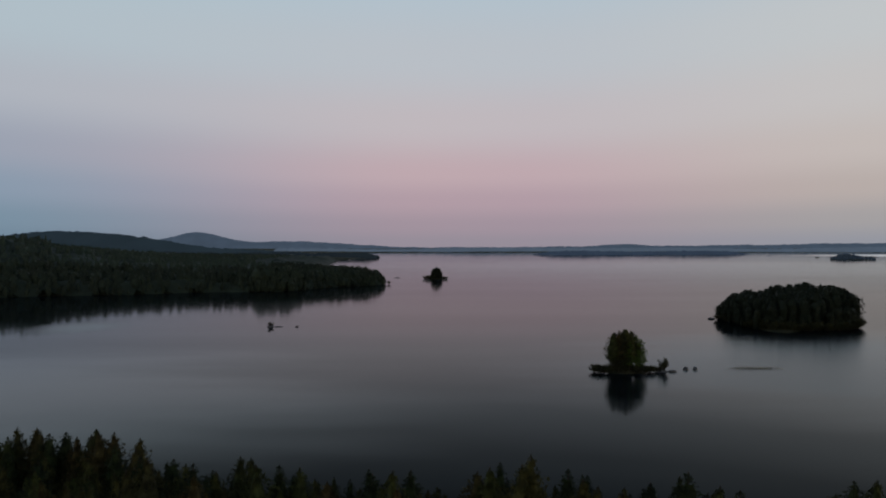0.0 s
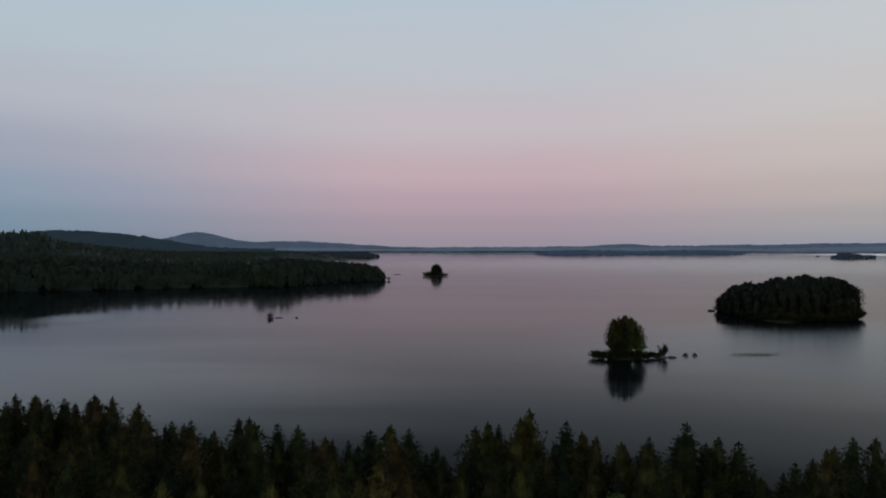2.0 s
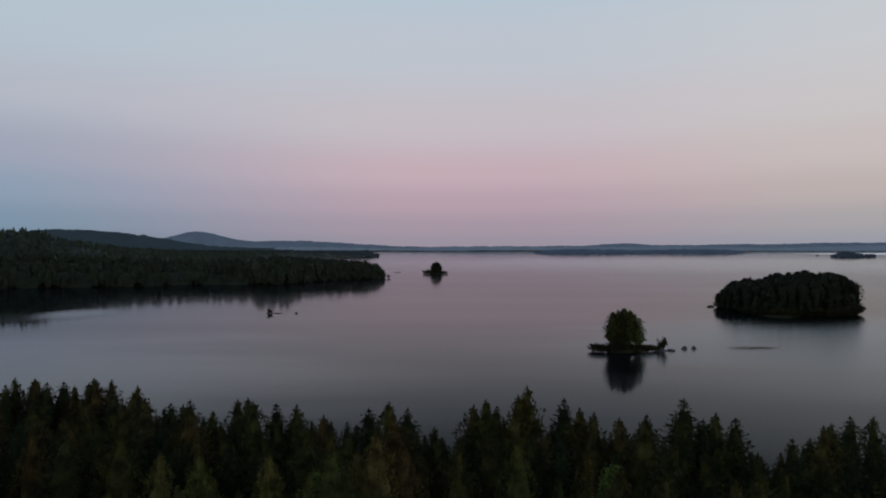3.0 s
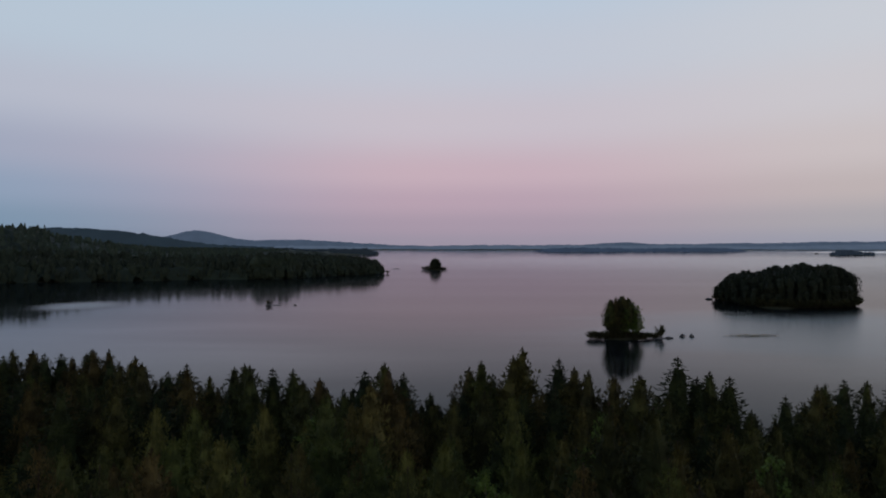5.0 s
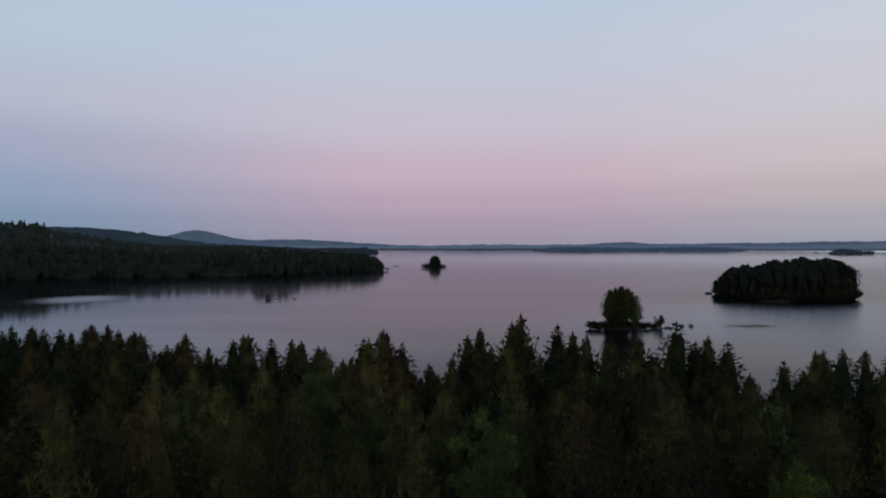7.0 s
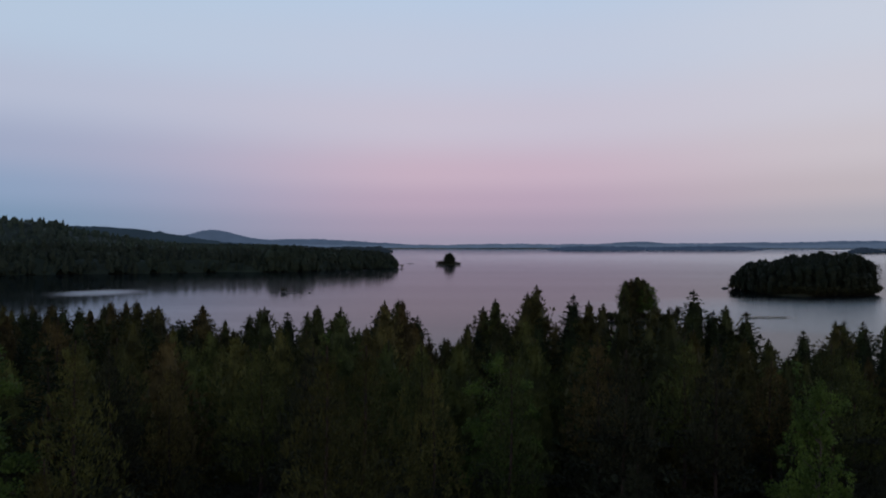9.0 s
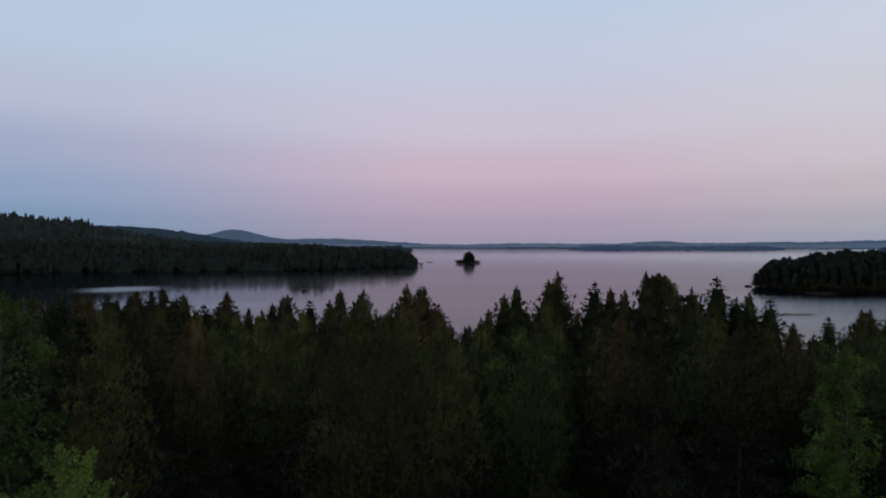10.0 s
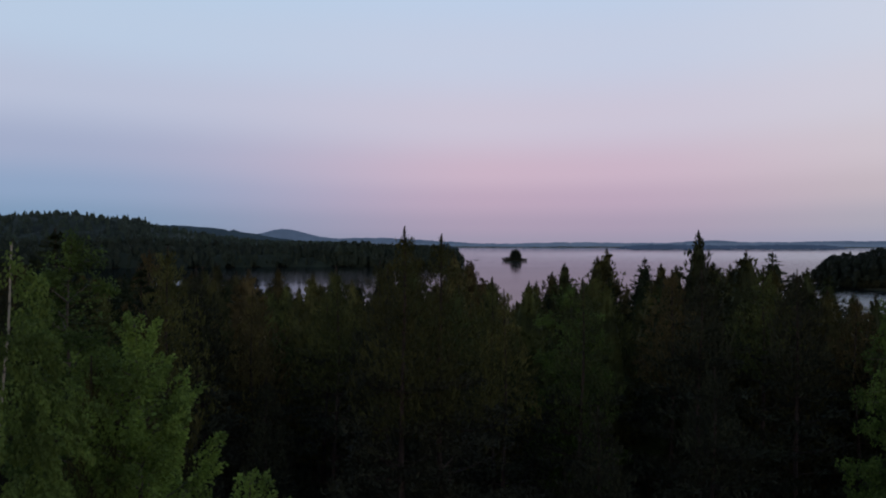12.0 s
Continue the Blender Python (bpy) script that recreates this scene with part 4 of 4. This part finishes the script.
for k in range(34):
    px = 936 + 97 * k / 33 + rng.uniform(-1, 1)
    tall = 9.0 + bell(px, 968, 16, 6.0) + rng.uniform(-0.8, 0.8) - 3.5 * max(0, 945 - px) / 9
    inner.append(("d", px, 1650 + rng.uniform(-7, 7), -1.0, max(3.5, tall), 3.0))
# this wood takes a haze-painted emissive tone as well
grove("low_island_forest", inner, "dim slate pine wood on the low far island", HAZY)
boulder(1018, 1870, 5, 3, 2.5)

# stones and shrubs off the peninsula
boulder(-82, 326.5, 1.6, 1.0, 0.9)
bush(-82, 326.5, 0.4, 1.7, "dark shrub growing on a lake boulder", 1.1)
mound("reef_bay", -78.2, 327, 2.8, 0.8, 0.35, ROCK, "flat reef of stones in the bay", "reef")
boulder(-69.5, 327, 0.7, 0.5, 0.5)
mound("reef_point", -52, 786, 5.0, 1.4, 0.5, ROCK, "flat stony reef off the point", "reef")
bush(-52.5, 665, 0.3, 2.5)
reeds, n = Blades(), 650
a, r = rng.uniform(0, 6.28, n), np.sqrt(rng.random(n)) * rng.choice([1.0, 0.6], n)
reeds.add(np.stack([99.0 + 9.0 * r * np.cos(a), 218.2 + 2.0 * r * np.sin(a) + 0.5 * np.sin(4 * a), 0 * a - 0.15], 1), UP + rng.normal(0, 0.22, (n, 3)), rng.uniform(0.5, 1.0, n), rng.uniform(0.03, 0.06, n), 0.1)
tagged(new("reeds", reeds.mesh("reeds", REED)), "thin bed of dry brown reeds just above water", "reeds", kind="stuff")


# ---- the forest below the camera ----
def ground_at(px, py):
    return float(land_height(np.array([px]), np.array([py]))[0])


placed = []


def stand(kind, px, py, top, wide=1.0, shapes=None, turn=None, words=""):
    g = ground_at(px, py) - 0.1
    use_shore = py >= 54 or (kind == "p" and py >= 36 and px > 3 + 0.1 * py)
    shapes = shapes or (CLOSE if py < 22 else NEAR if py < 36 else SHORE if use_shore else MID)[kind]
    name, label, category = KINDS[kind]
    placed.append((px, py))
    return planted(name, shapes[len(placed) % len(shapes)], px, py, g, (top - g) / 16, rng.uniform(0, 6.28) if turn is None else turn, words or label, category, category + " trees in the shore forest", wide * rng.uniform(0.95, 1.12))


# kind, place and height of the top over the lake, from the shore inwards
SHORE_WEST = [("p", -56.1, 90.4, 15.5), ("p", -52.6, 89.1, 15.5), ("p", -47, 88, 14.9), ("p", -42.8, 85.3, 16.2), ("p", -41, 85.5, 16.2), ("p", -32, 74.4, 16.2), ("s", -31.8, 81, 14.3), ("s", -26, 71.3, 16.9), ("p", -24.5, 74, 15.1), ("p", -23.3, 78.9, 15.2), ("p", -21, 75, 16.3), ("s", -17.4, 73, 16.1), ("p", -15, 72, 16.2), ("p", -11.5, 68, 16.1), ("p", -9.5, 60, 16.6), ("s", -7, 68, 16.8), ("p", -60.5, 91, 15.3), ("p", -54.5, 92, 15), ("s", -49.5, 90, 15), ("p", -45, 89, 15.7), ("p", -38, 86, 15.3), ("p", -36, 80.5, 15.5), ("s", -34.2, 77.5, 15.7), ("p", -58, 89, 14.8), ("s", -50.8, 88.5, 15.2), ("s", -55.2, 87, 15.2), ("p", -44.6, 87, 15.5), ("s", -62.5, 90, 14.9), ("s", -39.5, 82.5, 15.4), ("p", -28.5, 76, 15.3)]
SHORE_MIDDLE = [("p", -4.8, 65.2, 18.1), ("s", -3.4, 72.3, 15.8), ("p", -0.6, 75, 13.1), ("p", 3.4, 67.8, 17.2), ("p", 4.5, 66.2, 18.1), ("p", 7.5, 64.8, 18.8), ("p", 8.4, 65.6, 19.5), ("s", 11.7, 64.1, 18.7), ("p", 12.8, 62.4, 18.2), ("p", 13.8, 61, 18.1), ("s", 20, 66, 16.7), ("s", 21.9, 61.2, 19.3)]
SHORE_EAST = [("s", 23.6, 61.1, 17.5), ("p", 24.9, 61.6, 17.9), ("s", 27, 62.3, 17.3), ("p", 28, 60, 14.8), ("s", 31.5, 61, 15.8), ("p", 35.6, 63.3, 16.3), ("p", 37, 64.5, 16.2), ("s", 42, 70, 15.5), ("p", 45, 71, 15.2), ("s", 48.5, 72, 15.1)]
SHORE_TALL = [("p", -23.8, 65.5, 17.5), ("p", -19.2, 70.5, 16.9), ("p", -10.4, 54.5, 18.8), ("p", -4.6, 50.5, 19.5), ("p", -4, 59.5, 18.5), ("p", -31.2, 72.5, 16.8), ("p", -30.3, 65.5, 18), ("p", -7.4, 47.5, 19.3)]
INNER = [("p", 5.7, 45, 17.3), ("s", 8.1, 37.3, 18.6), ("b", 2.9, 34.6, 18.3), ("p", 3.1, 29.4, 18.8), ("p", -16.9, 44.5, 17.2), ("p", -12.3, 40.1, 18.5), ("p", -12.6, 31.3, 18), ("p", -6.7, 33.4, 19.4), ("p", -3.6, 43.3, 17.6), ("p", -0.3, 29.2, 18.3), ("p", 17.1, 35.4, 17.6), ("p", 18.6, 36.8, 17.7), ("b", 21, 41.8, 16.8), ("b", -8, 48, 17.6), ("b", 12.6, 50, 17.4), ("p", -18.9, 33, 20), ("p", 9.9, 37.3, 21), ("s", -21.3, 29, 21), ("p", -13, 24, 20.2), ("p", -1.2, 38, 18.4), ("p", 0.9, 41, 18), ("p", 13.5, 41, 19.9), ("p", 11.8, 44, 19), ("p", 20.5, 47, 17.2), ("p", 23.5, 50, 16.8), ("p", 17.5, 58, 18.3), ("p", 15.8, 60, 17.9)]
CLEARING_EDGE = [("p", -2.9, 18.8, 20.8), ("p", -2, 20.4, 20.6), ("b", -6.33, 10.5, 19.42), ("b", -3.74, 9.4, 17.0), ("p", -9, 15.5, 18.6), ("b", -15.7, 22.2, 20.9)]
for stretch in (SHORE_WEST, SHORE_MIDDLE, SHORE_EAST, SHORE_TALL, INNER, CLEARING_EDGE):
    for kind, px, py, top in stretch:
        words = "leafy bushy birch at the edge of the clearing" if kind == "b" and py < 12 else "tall pine standing above the shore forest" if kind == "p" and top > 20.3 else ""
        stand(kind, px, py, top + (0.3 if py > 55 else 0), words=words, wide=1.2 if py > 40 else 0.75 if top < 17 and py < 30 else 1.05 if kind == "b" else 1.0 if top > 20.3 else 0.95)
stand("b", -5.8, 6.9, 20.85, 0.68, WEEPING, -0.9, "tall drooping birch with a bare pale trunk")
stand("p", -6.75, 9.9, 18.4, 0.55)
stand("b", 12.9, 22.6, 19.3, 0.75, BRIGHT, None, "slim bright green birch among the dark pines")


def canopy(px, py):
    """How high the lesser trees reach, falling away towards the small gap on the right."""
    if py > 52:
        low = np.interp(px / py, [-0.64, -0.45, -0.32, -0.25, -0.14, -0.05, -0.017, 0.014, 0.06, 0.2, 0.24, 0.3, 0.34, 0.42, 0.46, 0.51, 0.55, 0.65],
                        [0.140, 0.148, 0.164, 0.164, 0.168, 0.157, 0.193, 0.172, 0.150, 0.150, 0.176, 0.170, 0.158, 0.184, 0.216, 0.206, 0.178, 0.174])
        return 26.5 - (low + rng.uniform(0.0, 0.022)) * py
    if py > 28:
        return min(19.2, 26.5 - rng.uniform(0.195, 0.255) * py)
    return rng.uniform(13.5, 16.5)


# the rest of the stand
for tries in range(12000):
    py = rng.uniform(9, 96)
    px = rng.uniform(-0.86 * py - 4, 0.70 * py + 4)
    if float(lake_distance(np.array([px]), np.array([py]))[0]) < 2.0 or (py < 20 and px > -0.4 * py):
        continue
    gap = 2.6 if py > 55 else 3.1 if py > 28 else 3.8
    if any((px - q[0]) ** 2 + (py - q[1]) ** 2 < gap * gap for q in placed):
        continue
    kind = rng.choice(["p", "p", "p", "p", "p", "s"] if py < 55 else ["p", "p", "s"])
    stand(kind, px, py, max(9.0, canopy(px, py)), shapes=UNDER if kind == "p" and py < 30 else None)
    if len(placed) >= 400:
        break

# unseen trees added behind the clearing to block light from the western sky
inner = []
for tries in range(1500):
    px, py = rng.uniform(-42, 42), rng.uniform(-34, 8)
    if math.hypot(px - 0.5, py + 0.5) < 7 or py > -1.0 and abs(px) < 14 or any((px - q[1]) ** 2 + (py - q[2]) ** 2 < 45 for q in inner):
        continue
    g = ground_at(px, py)
    inner.append(("t", px, py, g, rng.uniform(14.5, 16.5), 1.5))
grove("forest_behind_clearing", inner, "unseen pines added behind the clearing to block sky light")
